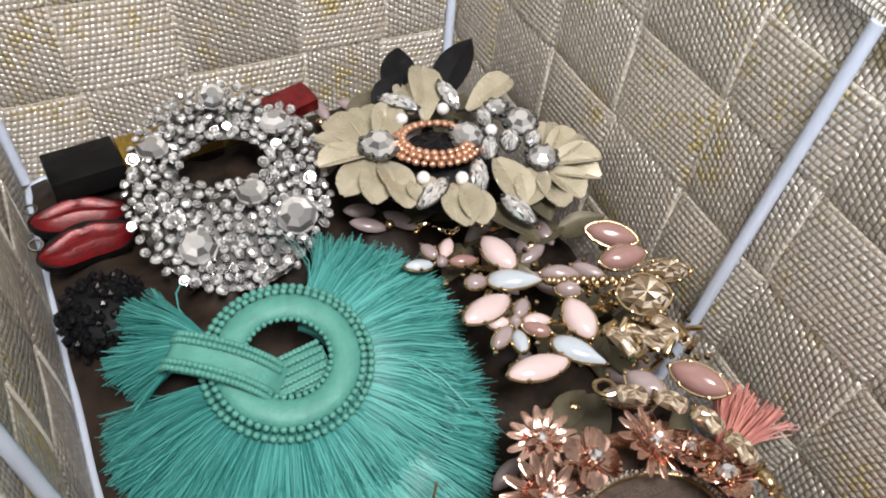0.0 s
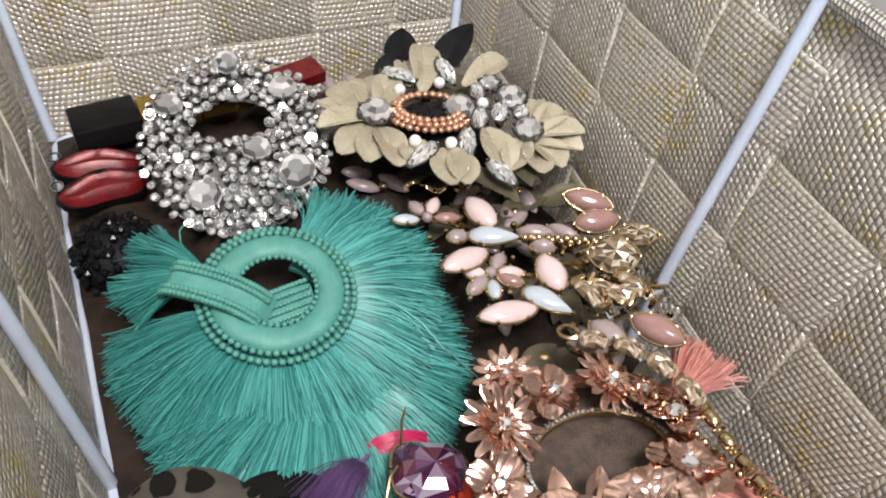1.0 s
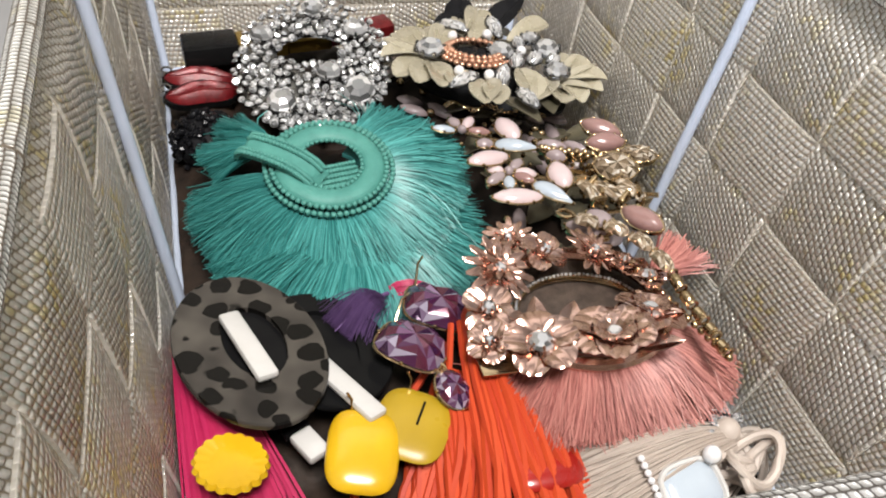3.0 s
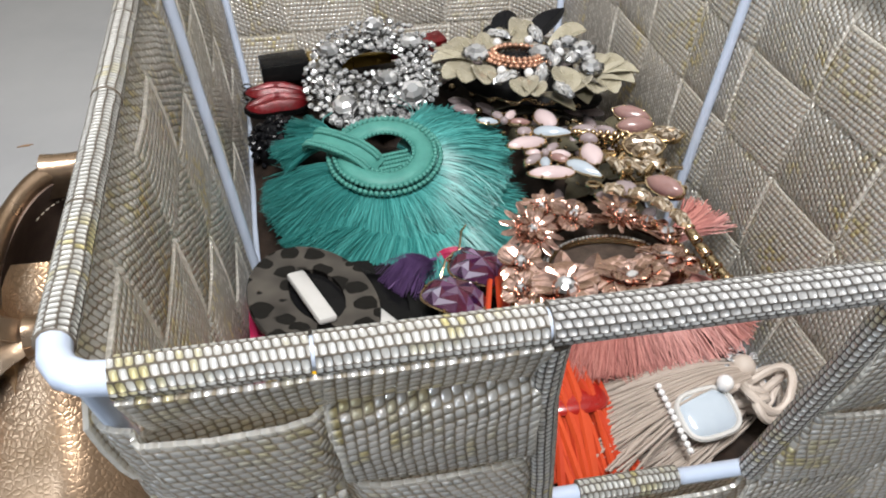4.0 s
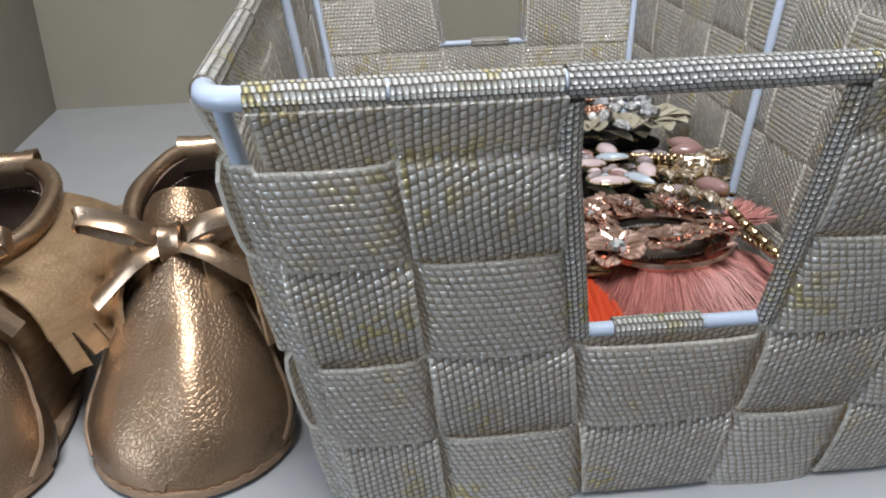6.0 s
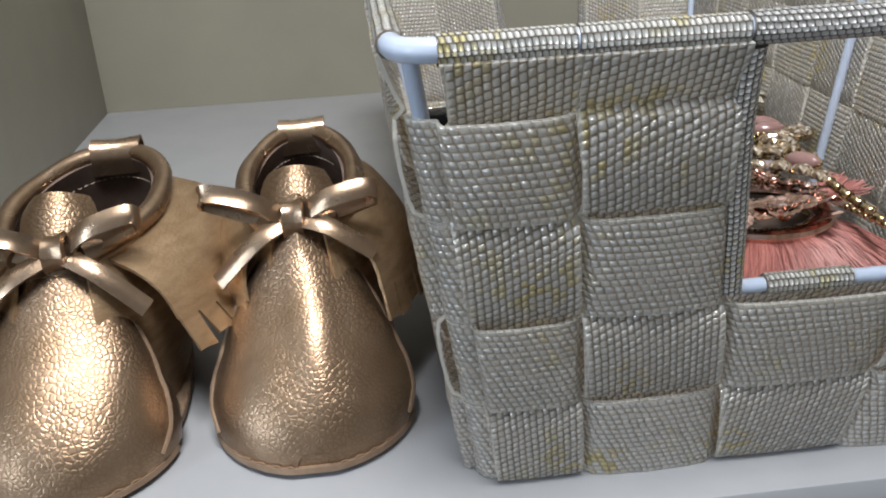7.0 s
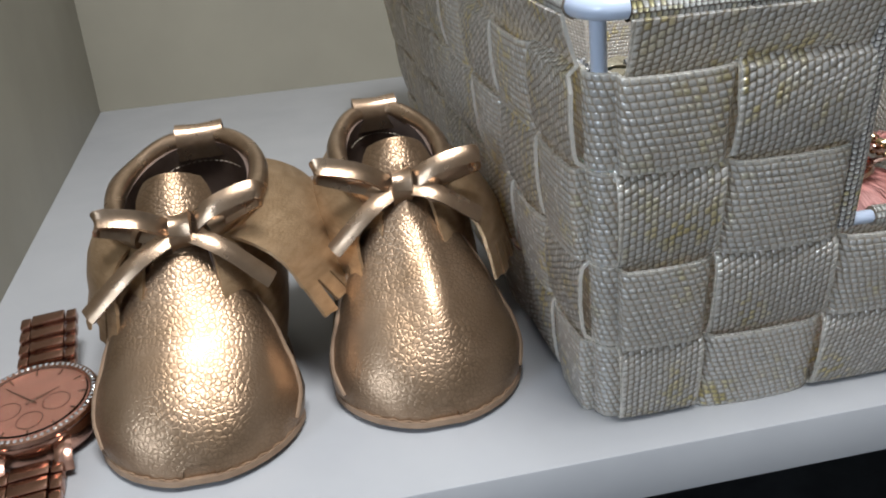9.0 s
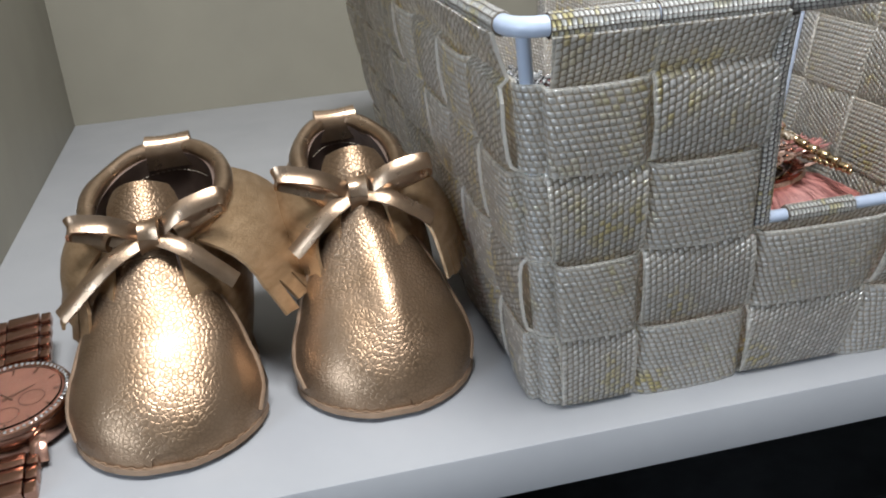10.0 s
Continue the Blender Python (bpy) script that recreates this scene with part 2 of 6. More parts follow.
# room shell out of view; its paleness sets the bounced light
slab("room_floor", -1.72, 1.8, -1.92, 0.484, -1.2, -1.18, M["roomfloor"], "unseen room floor, made pale to bounce light")
slab("ceiling", -1.6, 1.8, -1.92, 0.484, 1.3, 1.32, M["room"], "unseen ceiling, painted pale for bounced light")
slab("wall_south", -1.6, 1.8, -1.92, -1.80, -1.2, 1.3, M["room"], "unseen room wall, painted pale for bounced light")
for nm, y0, y1, z0, z1 in (("wall_west_near", -1.80, -1.50, -1.2, 1.3), ("wall_west_far", -0.86, 0.484, -1.2, 1.3),
                           ("wall_west_below", -1.50, -0.86, -1.2, -0.05), ("wall_west_above", -1.50, -0.86, 1.10, 1.3)):
    slab(nm, -1.72, -1.60, y0, y1, z0, z1, M["room"], "unseen room wall round the window, painted pale for bounced light")
bm = bmesh.new()
for y0, y1, z0, z1 in ((-1.50, -1.46, -0.05, 1.10), (-0.90, -0.86, -0.05, 1.10), (-1.46, -0.90, -0.05, -0.01), (-1.46, -0.90, 1.06, 1.10)):
    box(bm, -1.70, -1.63, y0, y1, z0, z1, 0.004)
tagged(part("window_1", bm, M["shelf"]), "white painted window frame", "", "", "structure")
slab("wall_east", 1.8, 1.82, -1.92, 0.484, -1.2, 1.3, M["room"], "unseen room wall, painted pale for bounced light")
slab("wall_north_left", -1.6, -0.231, 0.466, 0.484, -1.2, 1.3, M["room"], "unseen room wall, painted pale for bounced light")
slab("wall_north_right", 0.64, 1.8, 0.466, 0.484, -1.2, 1.3, M["room"], "unseen room wall, painted pale for bounced light")
slab("wall_north_top", -0.231, 0.64, 0.466, 0.484, 0.62, 1.3, M["room"], "unseen room wall, painted pale for bounced light")

# ---- the woven basket ----
BH, BW, BD = 0.133, 0.168, 0.300
FX, FY = 0.018, 0.037          # how far the sides flare out at the rim
ROWS_Z = [0.0005, 0.032, 0.062, 0.092, 0.1185]
FRONT_LO = [0, 0.179, 0.411, 0.631, 0.827, 1.0]
FRONT_HI = [0, 0.176, 0.345, 0.655, 0.824, 1.0]
SIDE = [k / 9 for k in range(10)]
HOLE = (0.345, 0.655)


def corners(z):
    h = z / BH
    x0, x1, y0, y1 = -FX * h, BW + FX * h, -FY * h, BD + FY * h
    return [Vector((x0, y0, z)), Vector((x1, y0, z)), Vector((x1, y1, z)), Vector((x0, y1, z))]


OUT = [Vector((0, -1, -FY / BH)).normalized(), Vector((1, 0, -FX / BH)).normalized(),
       Vector((0, 1, -FY / BH)).normalized(), Vector((-1, 0, -FX / BH)).normalized()]


def wall(side, f, z, off=0.0):
    c = corners(z)
    return c[side].lerp(c[(side + 1) % 4], f) + OUT[side] * off


def cols(side, z):
    if side in (1, 3):
        return SIDE
    t = min(1.0, z / 0.115)
    cs = [a + (b - a) * t for a, b in zip(FRONT_LO, FRONT_HI)]
    return cs if side == 0 else [1 - c for c in reversed(cs)]


basket = thing("storage_basket", "silver tinsel ribbon woven storage basket on white wire frame", "basket")
AMP, THICK, SINK = 0.0030, 0.0009, 0.35   # a ribbon bows out more than it dips in
rnd = random.Random(3)


def over(side, col, row):
    """True where the level strip lies outside; rows count from the bottom."""
    if side == 2 or side == 0:
        return (col + row) % 2 == 1
    return (col + row) % 2 == 0


def band_points(side, row, c0=0, c1=None, arc=True):
    """Samples along a side for a level strip: (fraction of the column grid, offset)."""
    n = 5 if side in (0, 2) else 9
    c1 = n if c1 is None else c1
    out = []
    for c in range(c0, c1):
        s = AMP if over(side, c, row) else -AMP * SINK
        j = rnd.uniform(-0.0002, 0.0002)
        for g, w in ((0.0, 0.0), (0.07, 0.75), (0.2, 1.0), (0.5, 1.12), (0.8, 1.0), (0.93, 0.75)):
            out.append((c + g, s * w + (j if g else 0)))
    out.append((c1, 0.0))
    return out


def col_at(side, z, g):
    cs = cols(side, z)
    i = min(int(g), len(cs) - 2)
    return cs[i] + (cs[i + 1] - cs[i]) * (g - i)


def level_strip(row, spans):
    z0, z1 = ROWS_Z[row] + 0.0004, ROWS_Z[row + 1] - 0.0004
    bm = bmesh.new()
    NV = 5
    grid, uv, u, last = [], [], rnd.uniform(0, 0.1), None
    for k, (side, c0, c1) in enumerate(spans):
        pts = band_points(side, row, c0, c1)
        n = 5 if side in (0, 2) else 9
        for g, off in pts:
            line = []
            for q in range(NV):
                e = q / (NV - 1)
                z = z0 + (z1 - z0) * e
                puff = 0.00035 * (1 - (2 * e - 1) ** 4) + 0.0002 * math.sin(5.3 * g + 2.1 * q + 3 * row)
                f = col_at(side, z, g)
                L = (corners(z)[side] - corners(z)[(side + 1) % 4]).length
                rr = 0.006 / L
                if c0 == 0 and g < 0.3:
                    f = max(f, rr * (1 if g == 0 else 1 + g))
                if c1 == n and g > n - 0.3:
                    f = min(f, 1 - rr * (1 if g == n else 1 + (n - g)))
                line.append(wall(side, f, z, off + puff * (1 if off > 0 else -1)))
            mid = line[NV // 2]
            u += (mid - last).length if last else 0
            last = mid
            grid.append(line)
            uv.append([(u, (z1 - z0) * q / (NV - 1)) for q in range(NV)])
        nxt = spans[(k + 1) % len(spans)]
        if c1 == n and (k < len(spans) - 1 or len(spans) == 4):
            s2 = nxt[0]
            for w in (0.25, 0.5, 0.75):
                line = []
                for q in range(NV):
                    z = z0 + (z1 - z0) * q / (NV - 1)
                    L1 = (corners(z)[side] - corners(z)[(side + 1) % 4]).length
                    L2 = (corners(z)[s2] - corners(z)[(s2 + 1) % 4]).length
                    a, b = wall(side, 1 - 0.006 / L1, z), wall(s2, 0.006 / L2, z)
                    c = corners(z)[s2]
                    line.append((1 - w) ** 2 * a + 2 * w * (1 - w) * c + w * w * b)
                u += (line[2] - last).length
                last = line[2]
                grid.append(line)
                uv.append([(u, (z1 - z0) * q / (NV - 1)) for q in range(NV)])
    if len(spans) == 4:
        u += (grid[0][2] - last).length
        grid.append([p.copy() for p in grid[0]])
        uv.append([(u, v[1]) for v in uv[0]])
    sheet(bm, grid, THICK, uv)
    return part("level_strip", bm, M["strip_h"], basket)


def upright_strip(side, col, ztop):
    bm = bmesh.new()
    zs = []
    rows = len(ROWS_Z) - 1
    for r in range(rows):
        za, zb = ROWS_Z[r], ROWS_Z[r + 1]
        if za >= ztop - 0.004:
            break
        s = -AMP * SINK if over(side, col, r) else AMP
        for g, w in ((0.0, 0.0), (0.07, 0.75), (0.2, 1.0), (0.5, 1.12), (0.8, 1.0), (0.93, 0.75)):
            zs.append((za + (zb - za) * g, s * w))
    if ztop > 0.1:
        zs += [(ROWS_Z[-1], 0.0), (0.122, 0.0010), (0.127, 0.0022), (0.1315, 0.0030)]
    else:
        zs.append((ztop, 0.0))
    grid, uv, u, last = [], [], rnd.uniform(0, 0.1), None
    NU = 5
    for z, off in zs:
        cs = cols(side, z)
        a, b = cs[col], cs[col + 1]
        L = (corners(z)[side] - corners(z)[(side + 1) % 4]).length
        m = (0.0003 if z < 0.11 else -0.0005) / L
        a, b = max(a + m, 0.005 / L), min(b - m, 1 - 0.005 / L)
        if ztop > 0.1 and z > 0.115:
            a, b = max(a, 0.0085 / L), min(b, 1 - 0.0085 / L)
        line = []
        for q in range(NU):
            e = q / (NU - 1)
            puff = 0.0003 * (1 - (2 * e - 1) ** 4)
            line.append(wall(side, b + (a - b) * e, z, off + puff * (1 if off > 0 else -1)))
        u += (line[2] - last).length if last else 0
        last = line[2]
        grid.append(line)
        uv.append([(u, (b - a) * L * q / (NU - 1)) for q in range(NU)])
    sheet(bm, grid, THICK, uv)
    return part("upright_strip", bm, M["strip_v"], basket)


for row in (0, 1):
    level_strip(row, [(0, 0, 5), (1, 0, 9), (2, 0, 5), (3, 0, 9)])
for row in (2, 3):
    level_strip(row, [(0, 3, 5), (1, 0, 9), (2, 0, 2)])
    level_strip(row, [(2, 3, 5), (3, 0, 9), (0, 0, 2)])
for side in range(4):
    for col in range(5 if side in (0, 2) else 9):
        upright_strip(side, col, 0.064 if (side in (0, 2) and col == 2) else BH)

# wire frame: rim, base, corner posts and mid posts
RIMR = 0.0026


def loop_points(z, inset, r=0.008, n=5):
    c = corners(z)
    ctr = Vector((BW / 2, BD / 2, z))
    pts = []
    for k in range(4):
        p = c[k] + Vector((inset if c[k].x < ctr.x else -inset, inset if c[k].y < ctr.y else -inset, 0))
        a = c[(k - 1) % 4] - c[k]
        b = c[(k + 1) % 4] - c[k]
        a, b = a.normalized() * r, b.normalized() * r
        for i in range(n):
            w = i / (n - 1)
            pts.append((1 - w) ** 2 * (p + a) + 2 * w * (1 - w) * p + w * w * (p + b))
    return pts


part("rim_wire", tube(bmesh.new(), loop_points(BH, 0.0, 0.009), RIMR, 12, True), M["wire"], basket, "white coated rim wire, bare at the corners")
part("base_wire", tube(bmesh.new(), loop_points(0.006, 0.0035, 0.009), 0.0018, 8, True), M["wire"], basket)
for k in range(4):
    sx, sy = (1 if k in (0, 3) else -1), (1 if k < 2 else -1)
    pts = [corners(z)[k] + Vector((sx * 0.0032, sy * 0.0032, 0)) for z in (0.006, 0.04, 0.08, 0.115, BH - 0.001)]
    part("corner_post", tube(bmesh.new(), pts, 0.0019, 10), M["wire"], basket)
for side, f in ((1, 0.475), (3, 0.525)):
    pts = [wall(side, f, z, -0.0034) for z in (0.006, 0.05, 0.09, BH)]
    part("side_post", tube(bmesh.new(), pts, 0.0019, 10), M["wire"], basket)

# ribbon wrapped round the rim, column by column, and the roped grips


def wrapped(pts, r, material, name, n=14, label=""):
    bm = bmesh.new()
    lay = bm.loops.layers.uv.verify()
    tube(bm, pts, r, n, False, uvs=lay)
    return part(name, bm, material, basket, label)


def rim_run(side, f0, f1, steps=6):
    return [wall(side, f0 + (f1 - f0) * k / steps, BH) for k in range(steps + 1)]


for side in range(4):
    cs = cols(side, BH)
    L = (corners(BH)[side] - corners(BH)[(side + 1) % 4]).length
    for c in range(len(cs) - 1):
        grip = side in (0, 2) and c == 2
        m = 0.0003 / L
        a, b = max(cs[c] + m, 0.0085 / L), min(cs[c + 1] - m, 1 - 0.0085 / L)
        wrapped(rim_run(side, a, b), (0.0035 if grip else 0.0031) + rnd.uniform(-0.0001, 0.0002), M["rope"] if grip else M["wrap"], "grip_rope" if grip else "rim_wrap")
for side in (0, 2):
    zb, zt = 0.0655, BH - 0.003
    for f, s in ((HOLE[0], 1), (HOLE[1], -1)):
        L = (corners(0.1)[side] - corners(0.1)[(side + 1) % 4]).length
        pts = [wall(side, col_at(side, z, 2 if s == 1 else 3) + s * 0.0016 / L, z, 0.0006) for z in (zb, 0.08, 0.095, 0.112, 0.124, zt)]
        wrapped(pts, 0.0026, M["rope"], "grip_side_rope")
    fa, fb = col_at(side, zb, 2), col_at(side, zb, 3)
    run = [wall(side, fa + (fb - fa) * k / 8, zb) for k in range(9)]
    part("grip_wire", tube(bmesh.new(), run, 0.0019, 10), M["wire"], basket)
    wrapped([wall(side, fa + (fb - fa) * (0.2 + 0.44 * k / 5), zb + 0.0002) for k in range(6)], 0.0027, M["wrap"], "grip_wrap")

# woven base
bm = bmesh.new()
box(bm, 0.004, BW - 0.004, 0.004, BD - 0.004, 0.0008, 0.0022)
lay = bm.loops.layers.uv.verify()
for f in bm.faces:
    for lp in f.loops:
        lp[lay].uv = (lp.vert.co.x, lp.vert.co.y)
part("base_cloth", bm, M["wrap"], basket)

# ---- baby moccasins ----
def leather(name, base, deep, cell, metal=0.9, rough=0.3):
    m = mat(name, base, rough, metal)
    tc = m.node_tree.nodes.new("ShaderNodeTexCoord")
    warp = m.node_tree.nodes.new("ShaderNodeTexNoise")
    warp.inputs["Scale"].default_value = 90.0
    m.node_tree.links.new(tc.outputs["Object"], warp.inputs["Vector"])
    mx = m.node_tree.nodes.new("ShaderNodeMix")
    mx.data_type = "VECTOR"
    mx.inputs[0].default_value = 0.0016
    m.node_tree.links.new(tc.outputs["Object"], mx.inputs[4])
    m.node_tree.links.new(warp.outputs["Color"], mx.inputs[5])
    vo = m.node_tree.nodes.new("ShaderNodeTexVoronoi")
    vo.feature = "DISTANCE_TO_EDGE"
    vo.inputs["Scale"].default_value = cell
    m.node_tree.links.new(mx.outputs[1], vo.inputs["Vector"])
    big = noise_(m, 70.0, 3.0)
    fade = ramp_(m, noise_(m, 38.0, 1.0), 0.32, 0.56)
    h = math_(m, "MULTIPLY", ramp_(m, vo.outputs["Distance"], 0.0, 0.22), math_(m, "ADD", 0.45, math_(m, "MULTIPLY", fade, 0.55)))
    h = math_(m, "ADD", h, math_(m, "MULTIPLY", noise_(m, 420.0, 3.0), 0.10))
    put(m, "Base Color", mix_(m, math_(m, "MULTIPLY", ramp_(m, vo.outputs["Distance"], 0.11, 0.0), math_(m, "MULTIPLY", fade, 0.42)), mix_(m, ramp_(m, big, 0.35, 0.7), base, deep), tuple(v * 0.35 for v in deep)))
    put(m, "Roughness", math_(m, "ADD", rough - 0.06, math_(m, "MULTIPLY", big, 0.16)))
    bump_(m, h, 0.26, 0.0004)
    return m


M["gold"] = leather("rose_gold_leather", (0.34, 0.235, 0.152), (0.25, 0.165, 0.098), 600.0, rough=0.37)
M["strap"] = mottled("rose_gold_strap_leather", (0.42, 0.30, 0.205), (0.33, 0.23, 0.15), 160.0, 0.3, 0.95, 0.2, 0.0003)
M["flap"] = mottled("worn_gold_flap_leather", (0.44, 0.30, 0.175), (0.33, 0.215, 0.115), 110.0, 0.36, 0.7, 0.5, 0.0006, stretch=(1, 1, 4))
M["lining"] = mottled("taupe_lining", (0.16, 0.11, 0.085), (0.11, 0.075, 0.06), 90.0, 0.75, 0.0, 0.3)
M["sole"] = mottled("tan_suede_sole", (0.27, 0.185, 0.12), (0.21, 0.14, 0.09), 140.0, 0.7, 0.2, 0.4)
M["cream_thread"] = mottled("pale_stitching_thread", (0.42, 0.35, 0.27), (0.35, 0.29, 0.22), 200.0, 0.7)
M["white_paper"] = mottled("white_paper", (0.74, 0.74, 0.76), (0.68, 0.68, 0.70), 120.0, 0.7)
M["thread"] = mottled("brown_thread", (0.30, 0.19, 0.11), (0.22, 0.14, 0.08), 200.0, 0.7)


def ribbon(pts, wide, w, thick, bm=None, taper=1.0):
    """A flat strap along points; wide: the direction of its width."""
    bm = bm or bmesh.new()
    rows = []
    pts = [Vector(p) for p in pts]
    for i, p in enumerate(pts):
        d = (pts[min(i + 1, len(pts) - 1)] - pts[max(i - 1, 0)]).normalized()
        s = (Vector(wide) - d * d.dot(Vector(wide))).normalized()
        k = w / 2 * (1 + (taper - 1) * i / (len(pts) - 1))
        up = d.cross(s)
        rows.append([p - s * k, p - s * k * 0.5 + up * 0.0004, p + up * 0.0006, p + s * k * 0.5 + up * 0.0004, p + s * k])
    return sheet(bm, rows, thick)


def curve(pts, n=10):
    """A smooth path through a few points."""
    P = [Vector(p) for p in pts]
    P = [P[0] * 2 - P[1]] + P + [P[-1] * 2 - P[-2]]
    out = []
    for i in range(1, len(P) - 2):
        a, b, c, d = P[i - 1:i + 3]
        for k in range(n):
            t = k / n
            out.append(0.5 * ((2 * b) + (c - a) * t + (2 * a - 5 * b + 4 * c - d) * t * t + (3 * b - a - 3 * c + d) * t ** 3))
    out.append(P[-2])
    return out


def moccasin(label, at, ringw, knot, loops, tails, ridge, flare, seed, shift=0.0):
    r = random.Random(seed)
    shoe = thing("baby_moccasin", label, "baby shoe", at, "pair of baby moccasins")
    # stations along the foot: distance from the toe, half width, height
    SEC = [(-0.0030, 0.0045, 0.0085), (-0.0020, 0.0088, 0.0112), (0.0, 0.0134, 0.0150), (0.0035, 0.0186, 0.0198), (0.0080, 0.0231, 0.0246), (0.0135, 0.0268, 0.0297),
           (0.0200, 0.0294, 0.0352), (0.0265, 0.0302, 0.0412), (0.0325, 0.0289, 0.0478), (0.0380, 0.0258, 0.0545), (0.0430, 0.0220, 0.0602), (0.0470, 0.0190, 0.0645)]
    rows = []
    NA = 28
    for y, w, h in SEC:
        line = []
        for k in range(NA + 1):
            a = math.pi * k / NA
            c, s = math.cos(a), math.sin(a)
            x = w * math.copysign(abs(c) ** 0.85, c)
            z = 0.0035 + (h - 0.0035) * s ** 0.80
            fold = x - ridge * (1 - max(y, 0) / 0.040)
            crease = (0.0068 if ringw < 0.02 else 0.0012) * math.exp(-abs(fold / 0.0075) ** 1.25) * min(1, max(0, y + 0.002) / 0.016)
            wav = 0.0010 * noise.noise(Vector((x * 55, y * 45, z * 40 + seed))) * min(1.0, (z - 0.0035) / 0.010)
            low = 1 + 0.07 * math.sin(math.pi * min(1, z / 0.024))
            line.append((x * low + wav, y, z + crease + wav))
        rows.append(line)
    part("vamp", sheet(bmesh.new(), rows, 0.0014), M["gold"], shoe)
    # raised seam where the vamp overlaps the sides
    for sgn in (-1, 1):
        pts = []
        for k in range(13):
            e = k / 12
            i = 10 - 5 * e
            j = (NA / 2) * (1 - sgn * (0.42 + 0.52 * e ** 0.8))
            i0, j0 = min(int(i), len(rows) - 2), min(int(j), NA - 1)
            p = [Vector(rows[i0 + di][j0 + dj]) for di in (0, 1) for dj in (0, 1)]
            q = p[0].lerp(p[2], i - i0).lerp(p[1].lerp(p[3], i - i0), j - j0)
            pts.append(q + Vector((q.x, 0, q.z - 0.01)).normalized() * 0.0008)
        part("vamp_seam", tube(bmesh.new(), pts, 0.0009, 6), M["sole"], shoe)
    # toe cap closing the front
    bm = bmesh.new()
    first = [bm.verts.new(p) for p in rows[0]]
    c = bm.verts.new((0, -0.0036, 0.0062))
    for a, b in zip(first, first[1:] + first[:1]):
        bm.faces.new((c, b, a))
    part("toe_cap", bm, M["gold"], shoe)

    # sole outline
    def outline(n=96, grow=0.0):
        pts = []
        for k in range(n):
            a = 2 * math.pi * k / n
            s, c = math.sin(a), math.cos(a)
            y = 0.0572 - 0.0600 * c
            e = max(0.0, y / 0.117)
            w = 0.0312 * (1 - 0.18 * e) if e < 0.35 else 0.0292 - 0.006 * (e - 0.35) / 0.65
            x = w * math.copysign(abs(s) ** 0.62, s)
            if y < 0.0265:
                near = [(-0.0040, 0.0)] + [(q[0], q[1]) for q in SEC]
                for (ya, wa), (yb, wb) in zip(near, near[1:]):
                    if ya <= y <= yb:
                        x = math.copysign(wa + (wb - wa) * (y - ya) / (yb - ya), s)
            pts.append((x * (1 + grow / 0.03), y + (-grow * c), 0))
        return pts
    bm = bmesh.new()
    A = [bm.verts.new((x, y, 0.0006)) for x, y, _ in outline(grow=-0.001)]
    B = [bm.verts.new((x, y, 0.0022)) for x, y, _ in outline(grow=0.0020)]
    C = [bm.verts.new((x, y, 0.0040)) for x, y, _ in outline(grow=0.0017)]
    for U, V in ((A, B), (B, C)):
        for k in range(len(U)):
            bm.faces.new((U[k - 1], U[k], V[k], V[k - 1])[::-1])
    bm.faces.new(A)
    bm.faces.new(C[::-1])
    part("sole", bm, M["sole"], shoe, "tan suede sole with a stitched edge")
    bm = bmesh.new()
    pts = outline(96, 0.0012)
    for k in range(0, 96, 2):
        if pts[k][1] < 0.06:
            p, q = Vector(pts[k]), Vector(pts[(k + 1) % 96])
            tube(bm, [p + Vector((0, 0, 0.0042)), (p + q) / 2 + Vector((0, 0, 0.0046)), q + Vector((0, 0, 0.0042))], 0.00028, 5)
    part("sole_stitching", bm, M["thread"], shoe)

    def ring(t, rad=0.0):
        """The collar's edge; t from 0 at the front left, over the heel, to 1."""
        a = radians(-90 + 24 + (360 - 48) * t)
        a = -a + radians(180)
        x = (ringw + rad) * math.cos(a) + shift * max(0.0, 0.5 + 0.5 * math.sin(a))
        y = 0.073 + (0.036 + rad) * math.sin(a)
        z = 0.0615 + 0.0105 * max(0, (y - 0.037) / 0.072) ** 1.2
        return Vector((x, y, z))

    def ground(t):
        a = radians(-90 + 24 + (360 - 48) * t)
        a = -a + radians(180)
        c, s = math.cos(a), math.sin(a)
        return Vector((0.0255 * math.copysign(abs(c) ** 0.7, c), 0.068 + 0.0475 * math.copysign(abs(s) ** 0.8, s), 0.004))

    for nm, inset, mt in (("quarter", 0.0, M["flap"]), ("lining", -0.0016, M["lining"])):
        rows = []
        for i in range(41):
            t = i / 40
            g, c = ground(t), ring(t, inset)
            line = []
            for k in range(9):
                e = k / 8
                p = g.lerp(c, e)
                out = Vector((p.x, p.y - 0.07, 0)).normalized()
                p += out * (0.005 * math.sin(math.pi * e) + (inset if k else inset)) + out * 0.0006 * math.sin(17 * t + 5 * e)
                line.append(p)
            rows.append(line)
        part(nm, sheet(bmesh.new(), rows, 0.0012), mt, shoe)
    pts = [ring(k / 72) + Vector((0, 0, 0.0008 + 0.0003 * math.sin(k * 0.5))) for k in range(73)]
    part("collar", tube(bmesh.new(), pts, [0.0034 + 0.0002 * math.sin(k * 0.45) for k in range(73)], 12), M["strap"], shoe, "rolled leather collar")
    # heel tab: a short folded strap over the collar
    h = ring(0.5)
    path = curve([h + Vector((0, -0.0046, -0.006)), h + Vector((0, -0.0046, 0.001)), h + Vector((0, -0.002, 0.0052)), h + Vector((0, 0.003, 0.0045)), h + Vector((0, 0.0048, -0.004))], 5)
    part("heel_tab", ribbon(path, (1, 0.12, 0), 0.017, 0.0012), M["strap"], shoe)
